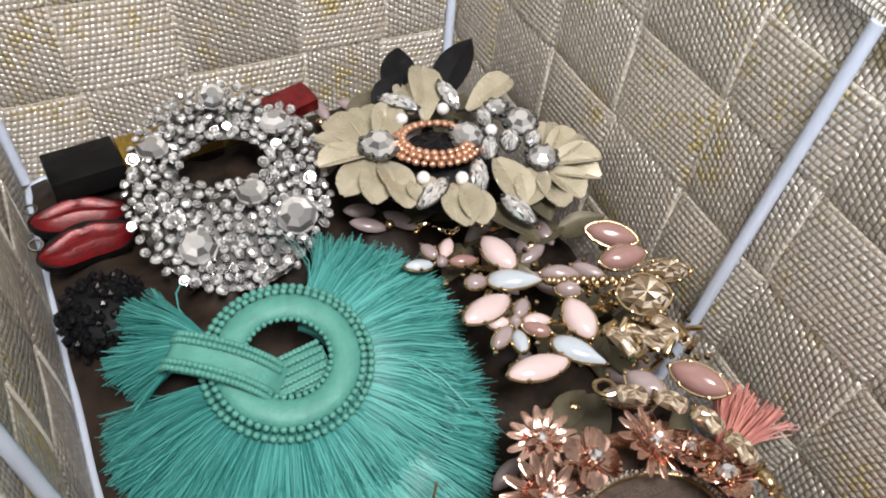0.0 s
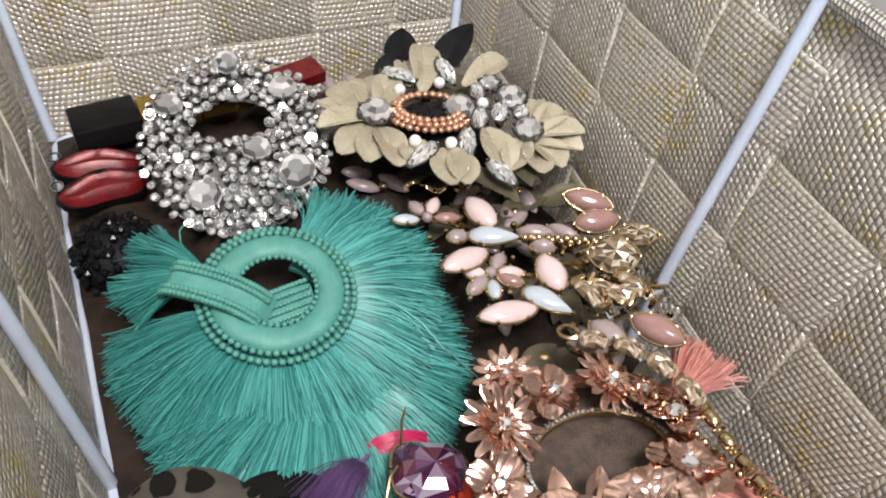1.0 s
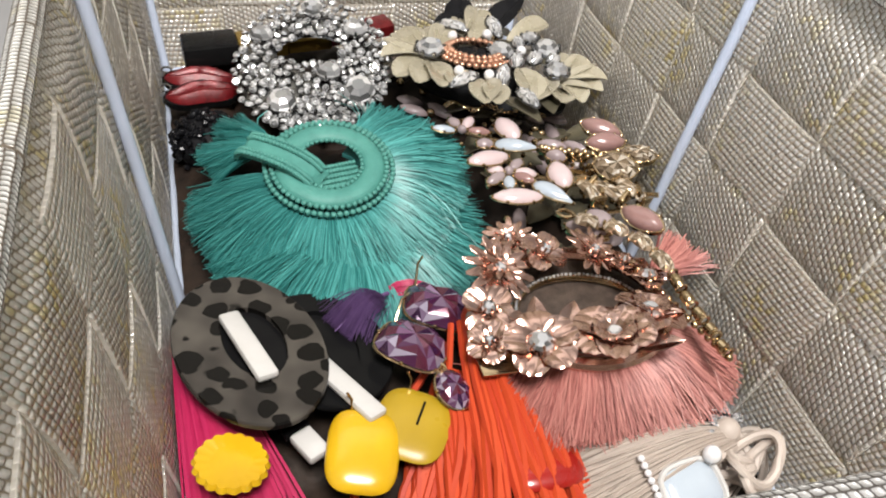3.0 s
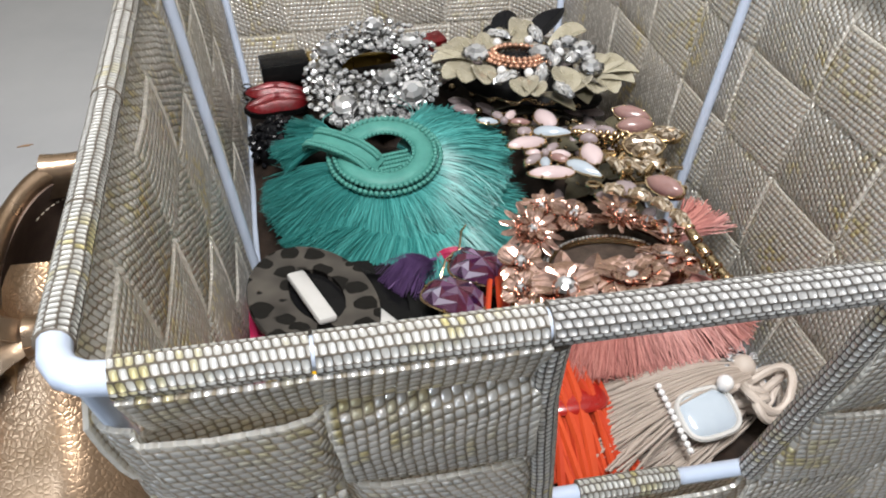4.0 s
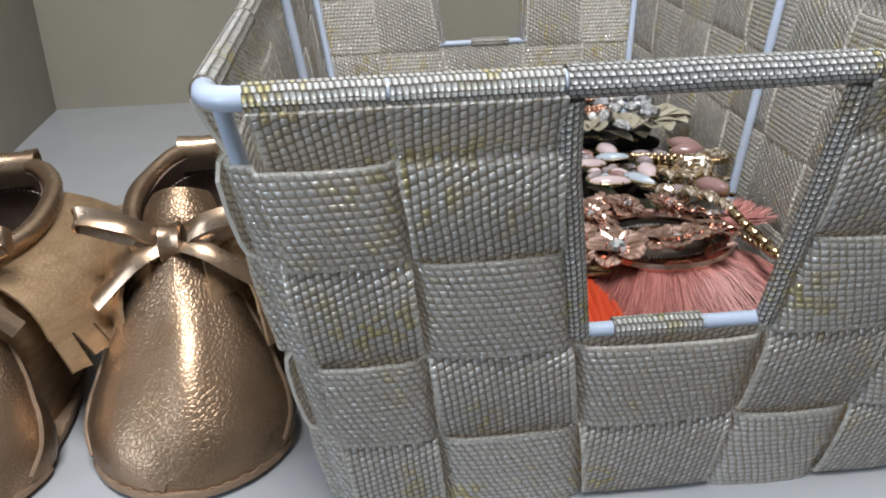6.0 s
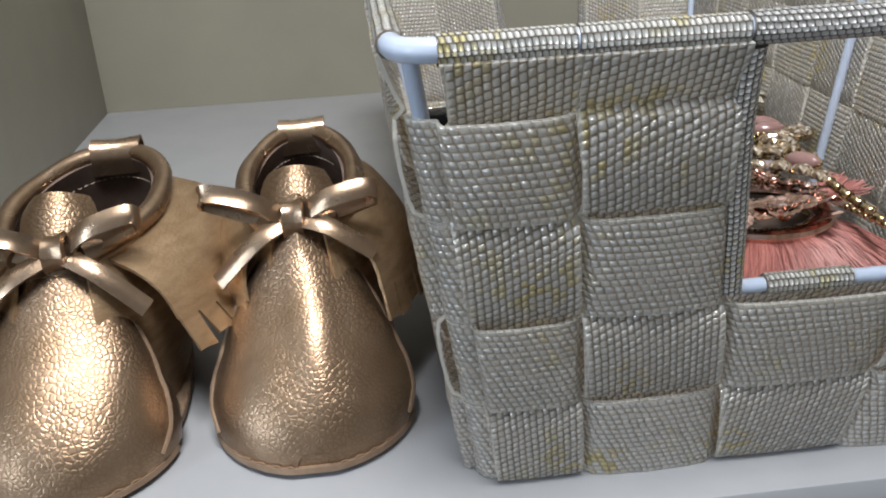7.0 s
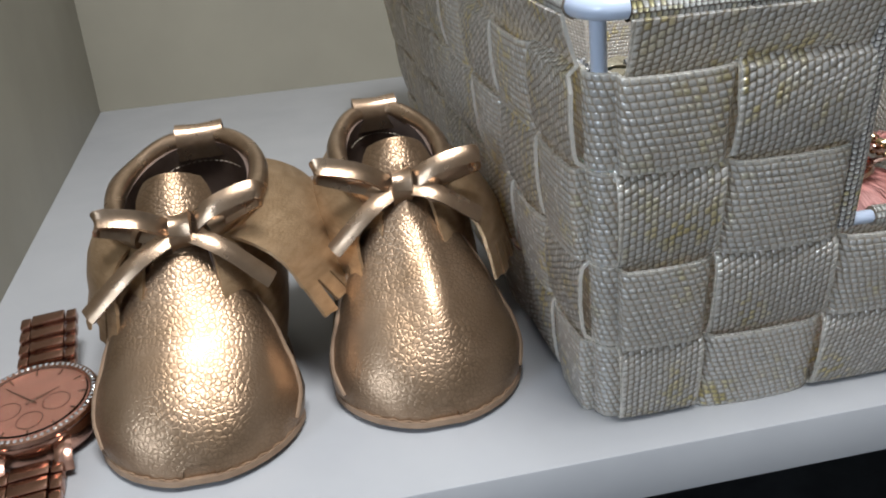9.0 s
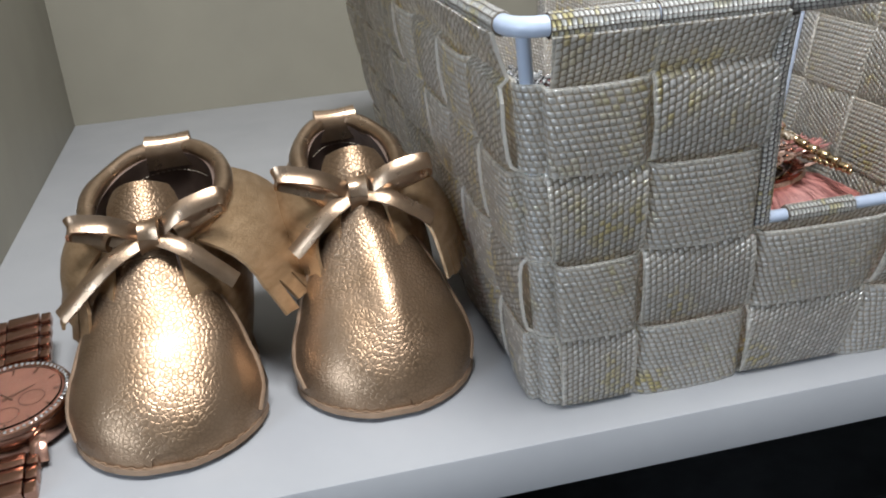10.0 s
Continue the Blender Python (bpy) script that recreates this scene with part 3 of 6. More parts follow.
    # insole
    bm = bmesh.new()
    bm.faces.new([bm.verts.new((x * 0.86, 0.0585 + (y - 0.0585) * 0.93, 0.009)) for x, y, _ in outline()][::-1])
    part("insole", bm, M["lining"], shoe)
    # tongue
    rows = []
    for i in range(9):
        e = i / 8
        y, z = 0.038 + 0.016 * e, 0.057 + 0.025 * e - 0.004 * e * e
        w = 0.0125 * (1 - 0.12 * e) * (1 - max(0, e - 0.8) * 1.1)
        rows.append([(w * c, y + 0.006 * c * c, z - 0.0045 * c * c) for c in (-1, -0.7, -0.35, 0, 0.35, 0.7, 1)])
    part("tongue", sheet(bmesh.new(), rows, 0.0014), M["gold"], shoe)
    # flaps flaring from the collar, cut into a fringe
    for s in (-1, 1):
        fl = flare[0] if s < 0 else flare[1]
        n = 11
        base, edge = [], []
        for i in range(n + 1):
            e = i / n
            t = 0.03 + 0.30 * e if s < 0 else 0.97 - 0.30 * e
            b = ring(t) + Vector((s * 0.001, 0, -0.0025))
            d = Vector((s * (fl + 0.006 * math.sin(math.pi * e)), -0.012 + 0.028 * e, -0.020 - 0.006 * math.sin(2 * e)))
            base.append(b)
            edge.append(b + d)
        rows = []
        for i in range(n + 1):
            rows.append([base[i].lerp(edge[i], k / 6) + Vector((s * 0.0045, 0, 0.0045)) * math.sin(math.pi * k / 8) for k in range(7)])
        flap = part("flap", sheet(bmesh.new(), rows, 0.0012), M["flap"], shoe)
        for i in range(n):
            q = [rows[i][6].lerp(rows[i + 1][6], g) for g in (0.06, 0.94)]
            dd = (rows[i][6] - rows[i][4]).normalized() * r.uniform(0.006, 0.010) + Vector((s * r.uniform(-0.001, 0.002), r.uniform(-0.0015, 0.0015), -0.002))
            g = [[q[0] + dd * k / 3, (q[0] + q[1]) / 2 + dd * k / 3 + Vector((0, 0, 0.0003)), q[1] + dd * k / 3] for k in range(4)]
            part("fringe_strip", sheet(bmesh.new(), g, 0.0011), M["flap"], flap)
    # bow
    K = Vector(knot)
    view = Vector((0, -0.62, 0.78))
    for i, lp in enumerate(loops):
        e = K + Vector(lp)
        sgn = 1 if lp[0] > 0 else -1
        side = Vector((0, -0.0026, 0.0034))
        path = curve([K + Vector((sgn * 0.003, 0, 0.001)), K.lerp(e, 0.5) + side, e + side * 0.6, e + Vector((sgn * 0.002, 0, -0.001)), e - side * 0.75, K.lerp(e, 0.5) - side * 0.9, K + Vector((sgn * 0.002, 0.0005, -0.001))], 7)
        part("bow_loop", ribbon(path, (0, 0.52, 0.85), 0.0058, 0.0011), M["strap"], shoe)
    for tl in tails:
        e = K + Vector(tl)
        path = curve([K + Vector((0, 0, 0)), K.lerp(e, 0.45) + Vector((0, -0.002, 0.003)), e], 8)
        part("bow_tail", ribbon(path, view.cross(e - K), 0.0056, 0.0012), M["strap"], shoe)
    path = [K + Vector((0.0003 * math.sin(a), -0.0040 * math.cos(a), 0.0052 * math.sin(a))) for a in [k * 2 * math.pi / 14 for k in range(15)]]
    part("bow_knot", ribbon(path, (1, 0, 0.25), 0.0066, 0.0016), M["strap"], shoe)
    bm = bmesh.new()
    ball(bm, K + Vector((0.001, 0.0, -0.0015)), 0.0036, 12, 8, (1.1, 0.9, 1.1))
    part("knot_core", bm, M["strap"], shoe)
    bm = bmesh.new()
    for k in range(16):
        t = 0.36 + 0.28 * k / 16
        p, q = ring(t, -0.0022) + Vector((0, 0, -0.0075)), ring(t + 0.010, -0.0022) + Vector((0, 0, -0.0075))
        tube(bm, [p, q], 0.00022, 5)
    part("lining_stitching", bm, M["cream_thread"], shoe)
    if ringw > 0.02:
        part("paper_tag", ribbon([K + Vector((0.0085, 0.0045, -0.0030)), K + Vector((0.0105, 0.0035, -0.0042)), K + Vector((0.0128, 0.0028, -0.0066))], (0.3, 0.7, 0.6), 0.0042, 0.0004), M["white_paper"], shoe, "scrap of white paper tag under the bow")
    bm = bmesh.new()
    for x in (-0.0075, 0.009):
        pts = [Vector((x + 0.0017 * math.cos(a), 0.0395 + 0.0008 * math.sin(a), 0.0615 + 0.0017 * math.sin(a))) for a in [k * 2 * math.pi / 12 for k in range(12)]]
        tube(bm, pts, 0.0006, 6, True)
    part("eyelet", bm, M["thread"], shoe)
    return shoe


moccasin("rose gold leather baby moccasin with a wide open collar", pose(-0.1222, 0.0065, 0.0, 0, 0, -1), 0.0235, (0.0025, 0.0395, 0.0640),
         [(-0.022, -0.002, 0.0065), (0.023, 0.001, 0.0085)], [(-0.031, -0.008, -0.021), (0.025, -0.006, -0.018)], -0.006, (0.003, 0.019), 5, 0.006)
moccasin("rose gold leather baby moccasin with a narrow collar and bow", pose(-0.0478, 0.0135, 0.0, 0, 0, 0), 0.0185, (-0.0012, 0.0405, 0.0655),
         [(-0.0255, 0.001, 0.0085), (0.024, 0.0, 0.0065)], [(-0.0245, -0.006, -0.017), (0.0245, -0.006, -0.0115)], 0.005, (0.003, 0.010), 9)

# ---- wrist watch ----
M["rose"] = mottled("rose_gold_metal", (0.46, 0.27, 0.20), (0.38, 0.21, 0.15), 120.0, 0.2, 1.0, 0.05, 0.0002, rrange=0.06)
M["dial"] = mottled("rose_sunray_dial", (0.22, 0.10, 0.07), (0.18, 0.08, 0.055), 200.0, 0.35, 0.6)
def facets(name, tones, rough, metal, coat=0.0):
    """Cut glass: reflections are painted in, every facet with another fixed tone."""
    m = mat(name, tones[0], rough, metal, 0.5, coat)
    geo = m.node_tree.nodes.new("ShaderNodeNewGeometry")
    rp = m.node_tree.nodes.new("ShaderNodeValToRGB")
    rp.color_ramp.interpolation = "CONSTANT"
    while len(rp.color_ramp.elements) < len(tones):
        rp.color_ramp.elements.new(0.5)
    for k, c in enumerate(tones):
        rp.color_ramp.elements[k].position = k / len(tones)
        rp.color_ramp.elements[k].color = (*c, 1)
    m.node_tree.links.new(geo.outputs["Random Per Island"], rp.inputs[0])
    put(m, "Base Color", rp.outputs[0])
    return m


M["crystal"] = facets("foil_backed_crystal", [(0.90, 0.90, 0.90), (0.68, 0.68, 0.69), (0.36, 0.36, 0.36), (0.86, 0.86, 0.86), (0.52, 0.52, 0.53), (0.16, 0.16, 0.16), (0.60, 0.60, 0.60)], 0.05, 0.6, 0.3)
M["glass"] = mat("watch_glass", (1, 1, 1), 0.02, 0.0, 0.5, 0.0, 1.0, 1.45)
M["black"] = mottled("black_enamel", (0.005, 0.005, 0.0055), (0.008, 0.008, 0.008), 80.0, 0.16, spec=0.1)


def lathe(bm, prof, n=48, at=(0, 0, 0)):
    rings = []
    for rad, z in prof:
        rings.append([bm.verts.new((at[0] + rad * math.cos(2 * math.pi * k / n), at[1] + rad * math.sin(2 * math.pi * k / n), at[2] + z)) for k in range(n)])
    for A, B in zip(rings, rings[1:]):
        for k in range(n):
            bm.faces.new((A[k - 1], A[k], B[k], B[k - 1]))
    bm.faces.new(rings[0][::-1])
    bm.faces.new(rings[-1])
    return bm


def stone_mesh(name, material, n=8, cup=None):
    """A brilliant-cut stone of unit size, table up, in its metal cup with claws where one is given."""
    bm = bmesh.new()
    if cup:
        lathe(bm, [(0.6, -0.75), (1.0, -0.45), (1.06, -0.10), (1.0, -0.10)], 10)
        for k in range(4):
            a = math.pi * (0.25 + k / 2)
            tube(bm, [(1.05 * math.cos(a), 1.05 * math.sin(a), -0.3), (0.98 * math.cos(a), 0.98 * math.sin(a), 0.16)], 0.10, 5)
    lathe(bm, [(0.25, -0.35), (0.98, -0.02), (1.0, 0.05), (0.80, 0.36), (0.42, 0.55)], n)
    bmesh.ops.split_edges(bm, edges=bm.edges[:])
    me = bpy.data.meshes.new(name)
    bm.normal_update()
    bm.to_mesh(me)
    bm.free()
    me.materials.append(material)
    if cup:
        me.materials.append(cup)
        for p in me.polygons:
            p.material_index = 1 if p.center.z > 0.99 or p.center.z < -0.36 or p.center.to_2d().length > 0.97 or (p.center.z < -0.2 and p.center.to_2d().length > 0.8) else 0
    return me


M["setting"] = mottled("silver_claw_setting", (0.50, 0.49, 0.48), (0.34, 0.34, 0.34), 300.0, 0.2, 1.0)
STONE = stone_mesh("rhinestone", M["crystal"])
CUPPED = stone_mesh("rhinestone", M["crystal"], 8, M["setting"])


def stone(parent, p, r, rnd_, name="rhinestone", mesh=None, tilt=25):
    ob = new(name, mesh or STONE)
    ob.parent = parent
    ob.matrix_basis = Matrix.Translation(p) @ Euler((radians(rnd_.uniform(-tilt, tilt)), radians(rnd_.uniform(-tilt, tilt)), rnd_.uniform(0, 6)), "XYZ").to_matrix().to_4x4() @ Matrix.Diagonal((r, r, r, 1))
    return ob


watch = thing("wrist_watch", "rose gold wrist watch with crystal bezel and link bracelet", "watch", pose(-0.1745, 0.0465, 0.0, 5, -3, 4))
R = random.Random(21)
part("case", lathe(bmesh.new(), [(0.014, 0.001), (0.0185, 0.002), (0.0205, 0.005), (0.021, 0.010), (0.0205, 0.0115), (0.0195, 0.012)]), M["rose"], watch)
bez = part("bezel", tube(bmesh.new(), [(0.0193 * math.cos(a), 0.0193 * math.sin(a), 0.0122) for a in [k * math.pi / 32 for k in range(64)]], 0.0017, 8, True), M["rose"], watch)
for k in range(62):
    a = k * 2 * math.pi / 62
    stone(bez, (0.0192 * math.cos(a), 0.0192 * math.sin(a), 0.0136), 0.00078, R, "bezel_stone", None, 10)
dial = part("dial", lathe(bmesh.new(), [(0.0182, 0.0119), (0.018, 0.0124)]), M["dial"], watch)
bm = bmesh.new()
for cx, cy, rr in ((0.0075, -0.002, 0.0042), (-0.0075, -0.002, 0.0042), (0, -0.009, 0.0040)):
    tube(bm, [(cx + rr * math.cos(a), cy + rr * math.sin(a), 0.0126) for a in [k * math.pi / 12 for k in range(24)]], 0.00018, 5, True)
part("subdial_rings", bm, M["rose"], dial)
for k in range(12):
    a = k * math.pi / 6
    bm = bmesh.new()
    tube(bm, [(0.0142 * math.cos(a), 0.0142 * math.sin(a), 0.0127), (0.0168 * math.cos(a), 0.0168 * math.sin(a), 0.0127)], 0.00035, 6)
    part("hour_mark", bm, M["rose"], dial)
for a, l in ((0.5, 0.0095), (2.3, 0.0135)):
    part("watch_hand", tube(bmesh.new(), [(-0.002 * math.cos(a), -0.002 * math.sin(a), 0.0131), (l * math.cos(a), l * math.sin(a), 0.0131)], [0.0005, 0.0002], 6), M["rose"], dial)
g = part("watch_glass", lathe(bmesh.new(), [(0.0176, 0.0136), (0.0172, 0.0141), (0.010, 0.0144)], 40), M["glass"], watch)
g.visible_shadow = False
part("crown", lathe(bmesh.new(), [(0.0018, 0.0), (0.0022, 0.0004), (0.0022, 0.003), (0.0018, 0.0034)], 16, (0.0, 0.0, 0.0)), M["rose"], watch).matrix_basis = pose(0.0205, 0.003, 0.007, 0, 90, 0)
for sy in (1, -1):
    for sx in (1, -1):
        bm = bmesh.new()
        ribbon(curve([(sx * 0.0095, sy * 0.017, 0.0085), (sx * 0.0098, sy * 0.022, 0.0075), (sx * 0.0098, sy * 0.0265, 0.0035)], 5), (1, 0, 0), 0.0042, 0.003, bm)
        part("lug", bm, M["rose"], watch)
    for k in range(5):
        y0 = sy * (0.0235 + 0.0066 * k)
        z = 0.0055 + (0.0012 * k if sy > 0 else -0.0003 * k)
        if sy < 0 and k > 2:
            continue
        for x0, x1, up in ((-0.0098, -0.0062, 0.0), (-0.0058, 0.0058, 0.0006), (0.0062, 0.0098, 0.0)):
            bm = bmesh.new()
            box(bm, x0, x1, min(y0, y0 + sy * 0.006), max(y0, y0 + sy * 0.006), z - 0.0024 + up, z + 0.0016 + up, 0.0005)
            part("link", bm, M["rose"], watch)

# ---- the earrings in the basket ----
def yarn(name, a, b, rough=0.45, sheen=0.0, spec=0.5):
    m = mat(name, a, rough, 0.0, spec)
    geo = m.node_tree.nodes.new("ShaderNodeNewGeometry")
    put(m, "Base Color", mix_(m, geo.outputs["Random Per Island"], a, b))
    m.node_tree.nodes["Principled BSDF"].inputs["Sheen Weight"].default_value = sheen
    return m


M["teal"] = yarn("teal_silk", (0.009, 0.110, 0.102), (0.088, 0.345, 0.32), 0.42)
M["tealcord"] = mottled("teal_cord", (0.072, 0.25, 0.208), (0.054, 0.205, 0.172), 200.0, 0.55, 0.0, 0.4)
M["pinksilk"] = yarn("coral_pink_silk", (0.24, 0.075, 0.065), (0.47, 0.20, 0.165), 0.5)
M["orange"] = yarn("orange_red_cord", (0.36, 0.030, 0.008), (0.46, 0.055, 0.012), 0.55)
M["magenta"] = yarn("magenta_thread", (0.3276, 0.00624, 0.0546), (0.39, 0.0156, 0.078), 0.5)
M["purplef"] = yarn("purple_feather", (0.0702, 0.0312, 0.1092), (0.1248, 0.0702, 0.1716), 0.6)
M["cream"] = yarn("cream_thread", (0.36, 0.30, 0.255), (0.50, 0.435, 0.38), 0.6)
M["petal"] = mottled("cream_satin_sequin", (0.46, 0.42, 0.325), (0.36, 0.325, 0.235), 150.0, 0.26, 0.3, 0.1, 0.0002)
M["olive"] = mottled("smoky_olive_sequin", (0.1248, 0.1092, 0.0702), (0.078, 0.0702, 0.0468), 120.0, 0.3, 0.2)
M["silver"] = mottled("dark_silver_setting", (0.28, 0.28, 0.28), (0.15, 0.15, 0.155), 200.0, 0.25, 1.0)
M["goldm"] = mottled("pale_gold_metal", (0.60, 0.46, 0.28), (0.46, 0.34, 0.19), 200.0, 0.2, 1.0, rrange=0.06)
M["copper"] = mottled("pink_gold_petal", (0.77, 0.535, 0.45), (0.60, 0.385, 0.31), 180.0, 0.18, 1.0, 0.15, 0.0002, rrange=0.06)
# near-black brown: holds the shade between the earrings too
M["brown"] = mottled("brown_heap_shaded", (0.026, 0.017, 0.012), (0.010, 0.007, 0.0055), 120.0, 0.6, 0.0, 0.3, spec=0.2)
M["pinkstone"] = mottled("milky_pink_stone", (0.546, 0.4368, 0.4368), (0.4992, 0.39, 0.39), 60.0, 0.16, coat=0.5)
M["bluestone"] = mottled("milky_blue_stone", (0.39, 0.4368, 0.4836), (0.351, 0.3978, 0.4524), 60.0, 0.16, coat=0.5)
M["mauve"] = mottled("mauve_stone", (0.2652, 0.156, 0.1404), (0.2106, 0.117, 0.1092), 90.0, 0.2, coat=0.4)
M["greystone"] = mottled("grey_rose_stone", (0.2808, 0.2262, 0.2262), (0.2262, 0.1794, 0.1872), 90.0, 0.2, coat=0.4)
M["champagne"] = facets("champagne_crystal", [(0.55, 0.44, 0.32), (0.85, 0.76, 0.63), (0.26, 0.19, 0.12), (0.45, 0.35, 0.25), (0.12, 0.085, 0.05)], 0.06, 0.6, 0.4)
M["taupe"] = mottled("taupe_mesh_backing", (0.085, 0.062, 0.048), (0.045, 0.032, 0.025), 260.0, 0.5, 0.2, 0.5)
M["pearl"] = mottled("white_pearl", (0.74, 0.72, 0.70), (0.68, 0.67, 0.68), 90.0, 0.18, 0.1, coat=0.5)
M["seed"] = mottled("rose_gold_seed_bead", (0.5616, 0.3276, 0.2262), (0.4836, 0.2652, 0.1716), 300.0, 0.25, 0.6)
M["blackbead"] = mottled("black_glass_bead", (0.004, 0.004, 0.005), (0.007, 0.007, 0.008), 300.0, 0.2, spec=0.2)
M["blackcloth"] = mottled("black_satin", (0.005, 0.005, 0.006), (0.009, 0.009, 0.010), 200.0, 0.6, 0.0, 0.3, spec=0.15)
M["redenamel"] = mottled("red_glitter_enamel", (0.15, 0.005, 0.008), (0.075, 0.003, 0.004), 260.0, 0.34, 0.15, 0.4, 0.0004, coat=0.05)
M["brass"] = mottled("yellow_gold_acrylic", (0.3276, 0.2184, 0.039), (0.2652, 0.1716, 0.0312), 120.0, 0.25, 0.7)
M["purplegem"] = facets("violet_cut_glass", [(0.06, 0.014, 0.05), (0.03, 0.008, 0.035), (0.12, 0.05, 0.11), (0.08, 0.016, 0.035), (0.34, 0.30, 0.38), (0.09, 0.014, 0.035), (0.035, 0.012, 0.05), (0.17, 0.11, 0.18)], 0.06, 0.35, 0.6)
M["yellow"] = mottled("glossy_yellow_acrylic", (0.56, 0.34, 0.008), (0.50, 0.29, 0.006), 50.0, 0.2, coat=0.3)
M["mustard"] = mottled("mustard_acrylic", (0.36, 0.235, 0.013), (0.31, 0.20, 0.010), 60.0, 0.3)
M["white"] = mottled("white_acrylic", (0.50, 0.485, 0.465), (0.45, 0.435, 0.415), 90.0, 0.25, coat=0.3)
M["redstone"] = mottled("red_acrylic", (0.312, 0.0156, 0.00936), (0.234, 0.00936, 0.00624), 90.0, 0.25, coat=0.3)


def leopard_mat():
    m = mat("leopard_acrylic", (0.3, 0.28, 0.25), 0.16, 0.0, 0.2, 0.0)
    tc = m.node_tree.nodes.new("ShaderNodeTexCoord")
    wob = m.node_tree.nodes.new("ShaderNodeTexNoise")
    wob.inputs["Scale"].default_value = 120.0
    m.node_tree.links.new(tc.outputs["Object"], wob.inputs["Vector"])
    mx = m.node_tree.nodes.new("ShaderNodeMix")
    mx.data_type = "VECTOR"
    mx.inputs[0].default_value = 0.006
    m.node_tree.links.new(tc.outputs["Object"], mx.inputs[4])
    m.node_tree.links.new(wob.outputs["Color"], mx.inputs[5])
    vo = m.node_tree.nodes.new("ShaderNodeTexVoronoi")
    vo.inputs["Scale"].default_value = 118.0
    vo.inputs["Randomness"].default_value = 0.8
    m.node_tree.links.new(mx.outputs[1], vo.inputs["Vector"])
    spot = ramp_(m, vo.outputs["Distance"], 0.45, 0.41)
    cloud = mix_(m, ramp_(m, noise_(m, 60.0, 2.0), 0.3, 0.7), (0.024, 0.021, 0.019), (0.080, 0.071, 0.060))
    put(m, "Base Color", mix_(m, spot, cloud, (0.005, 0.0045, 0.004)))
    return m


M["leopard"] = leopard_mat()


def outline_pts(kind, n=20):
    out = []
    for k in range(n):
        a = 2 * math.pi * k / n
        c, s = math.cos(a), math.sin(a)
        if kind == "marquise":
            y = math.copysign(abs(s) ** 1.35, s)
            out.append((c, y * 0.98))
        elif kind == "pear":
            out.append((c * 1.0, s * (1 - 0.55 * (c + 1) / 2) * (1 if c < 0.2 else max(0.02, 1 - ((c - 0.2) / 0.8) ** 2 * 0.6))))
        elif kind == "cushion":
            p = 0.62
            out.append((math.copysign(abs(c) ** p, c), math.copysign(abs(s) ** p, s)))
        else:
            out.append((c, s))
    return out


def gem_bm(kind, rx, ry, h, flat=False, n=14):
    """A stone: pavilion, girdle, crown; facets for cut glass, a low dome for milky ones."""
    bm = bmesh.new()
    o = outline_pts(kind, n)
    prof = [(0.6, -0.5), (1.0, -0.1), (1.0, 0.0), (0.93, 0.35), (0.72, 0.7), (0.4, 0.92)] if flat else [(0.4, -0.6), (1.0, 0.0), (0.8, 0.5), (0.52, 0.8)]
    cut = 0.0 if flat else 0.16
    rings = [[bm.verts.new((x * rx * s, y * ry * s, h * (z + (cut * (k % 2) if q > 1 else 0)))) for k, (x, y) in enumerate(o)] for q, (s, z) in enumerate(prof)]
    for A, B in zip(rings, rings[1:]):
        for k in range(n):
            if flat:
                bm.faces.new((A[k - 1], A[k], B[k], B[k - 1]))
            else:
                a, b, c, d = A[k - 1], A[k], B[k], B[k - 1]
                for t in (((a, b, c), (a, c, d)) if k % 2 else ((a, b, d), (b, c, d))):
                    bm.faces.new(t)
    bm.faces.new(rings[0][::-1])
    if flat:
        bm.faces.new(rings[-1])
    else:
        top = bm.verts.new((0, 0, h * 0.94))
        for k in range(n):
            bm.faces.new((rings[-1][k - 1], rings[-1][k], top))
        bmesh.ops.split_edges(bm, edges=bm.edges[:])
    return bm


def bezel_bm(kind, rx, ry, z, r, prongs=4):
    bm = bmesh.new()
    o = outline_pts(kind, 24)
    tube(bm, [(x * rx, y * ry, z) for x, y in o], r, 6, True)
    for k in range(prongs):
        x, y = o[int(24 * k / prongs)]
        ball(bm, (x * rx, y * ry, z + r), r * 1.5, 6, 4)
    return bm


def aim(a, b, z, tilt=0.0, roll=0.0):
    """A pose midway from a to b in the plan, its x axis along them; and half their distance."""
    ax, ay, bx, by = *a, *b
    ang = math.degrees(math.atan2(by - ay, bx - ax))
    return pose((ax + bx) / 2, (ay + by) / 2, z, 0, 0, ang) @ pose(0, 0, 0, roll, tilt, 0), math.hypot(bx - ax, by - ay) / 2


def jewel(parent, m, kind, rx, ry, h, material, metal, flat=False, name="stone", prongs=4):
    b = part("setting", bezel_bm(kind, rx * 1.02, ry * 1.03, -h * 0.1, 0.00045, prongs), metal, parent)
    b.matrix_basis = m
    s = part(name, gem_bm(kind, rx, ry, h, flat, 24 if flat else 14), material, b, "", flat)
    return s


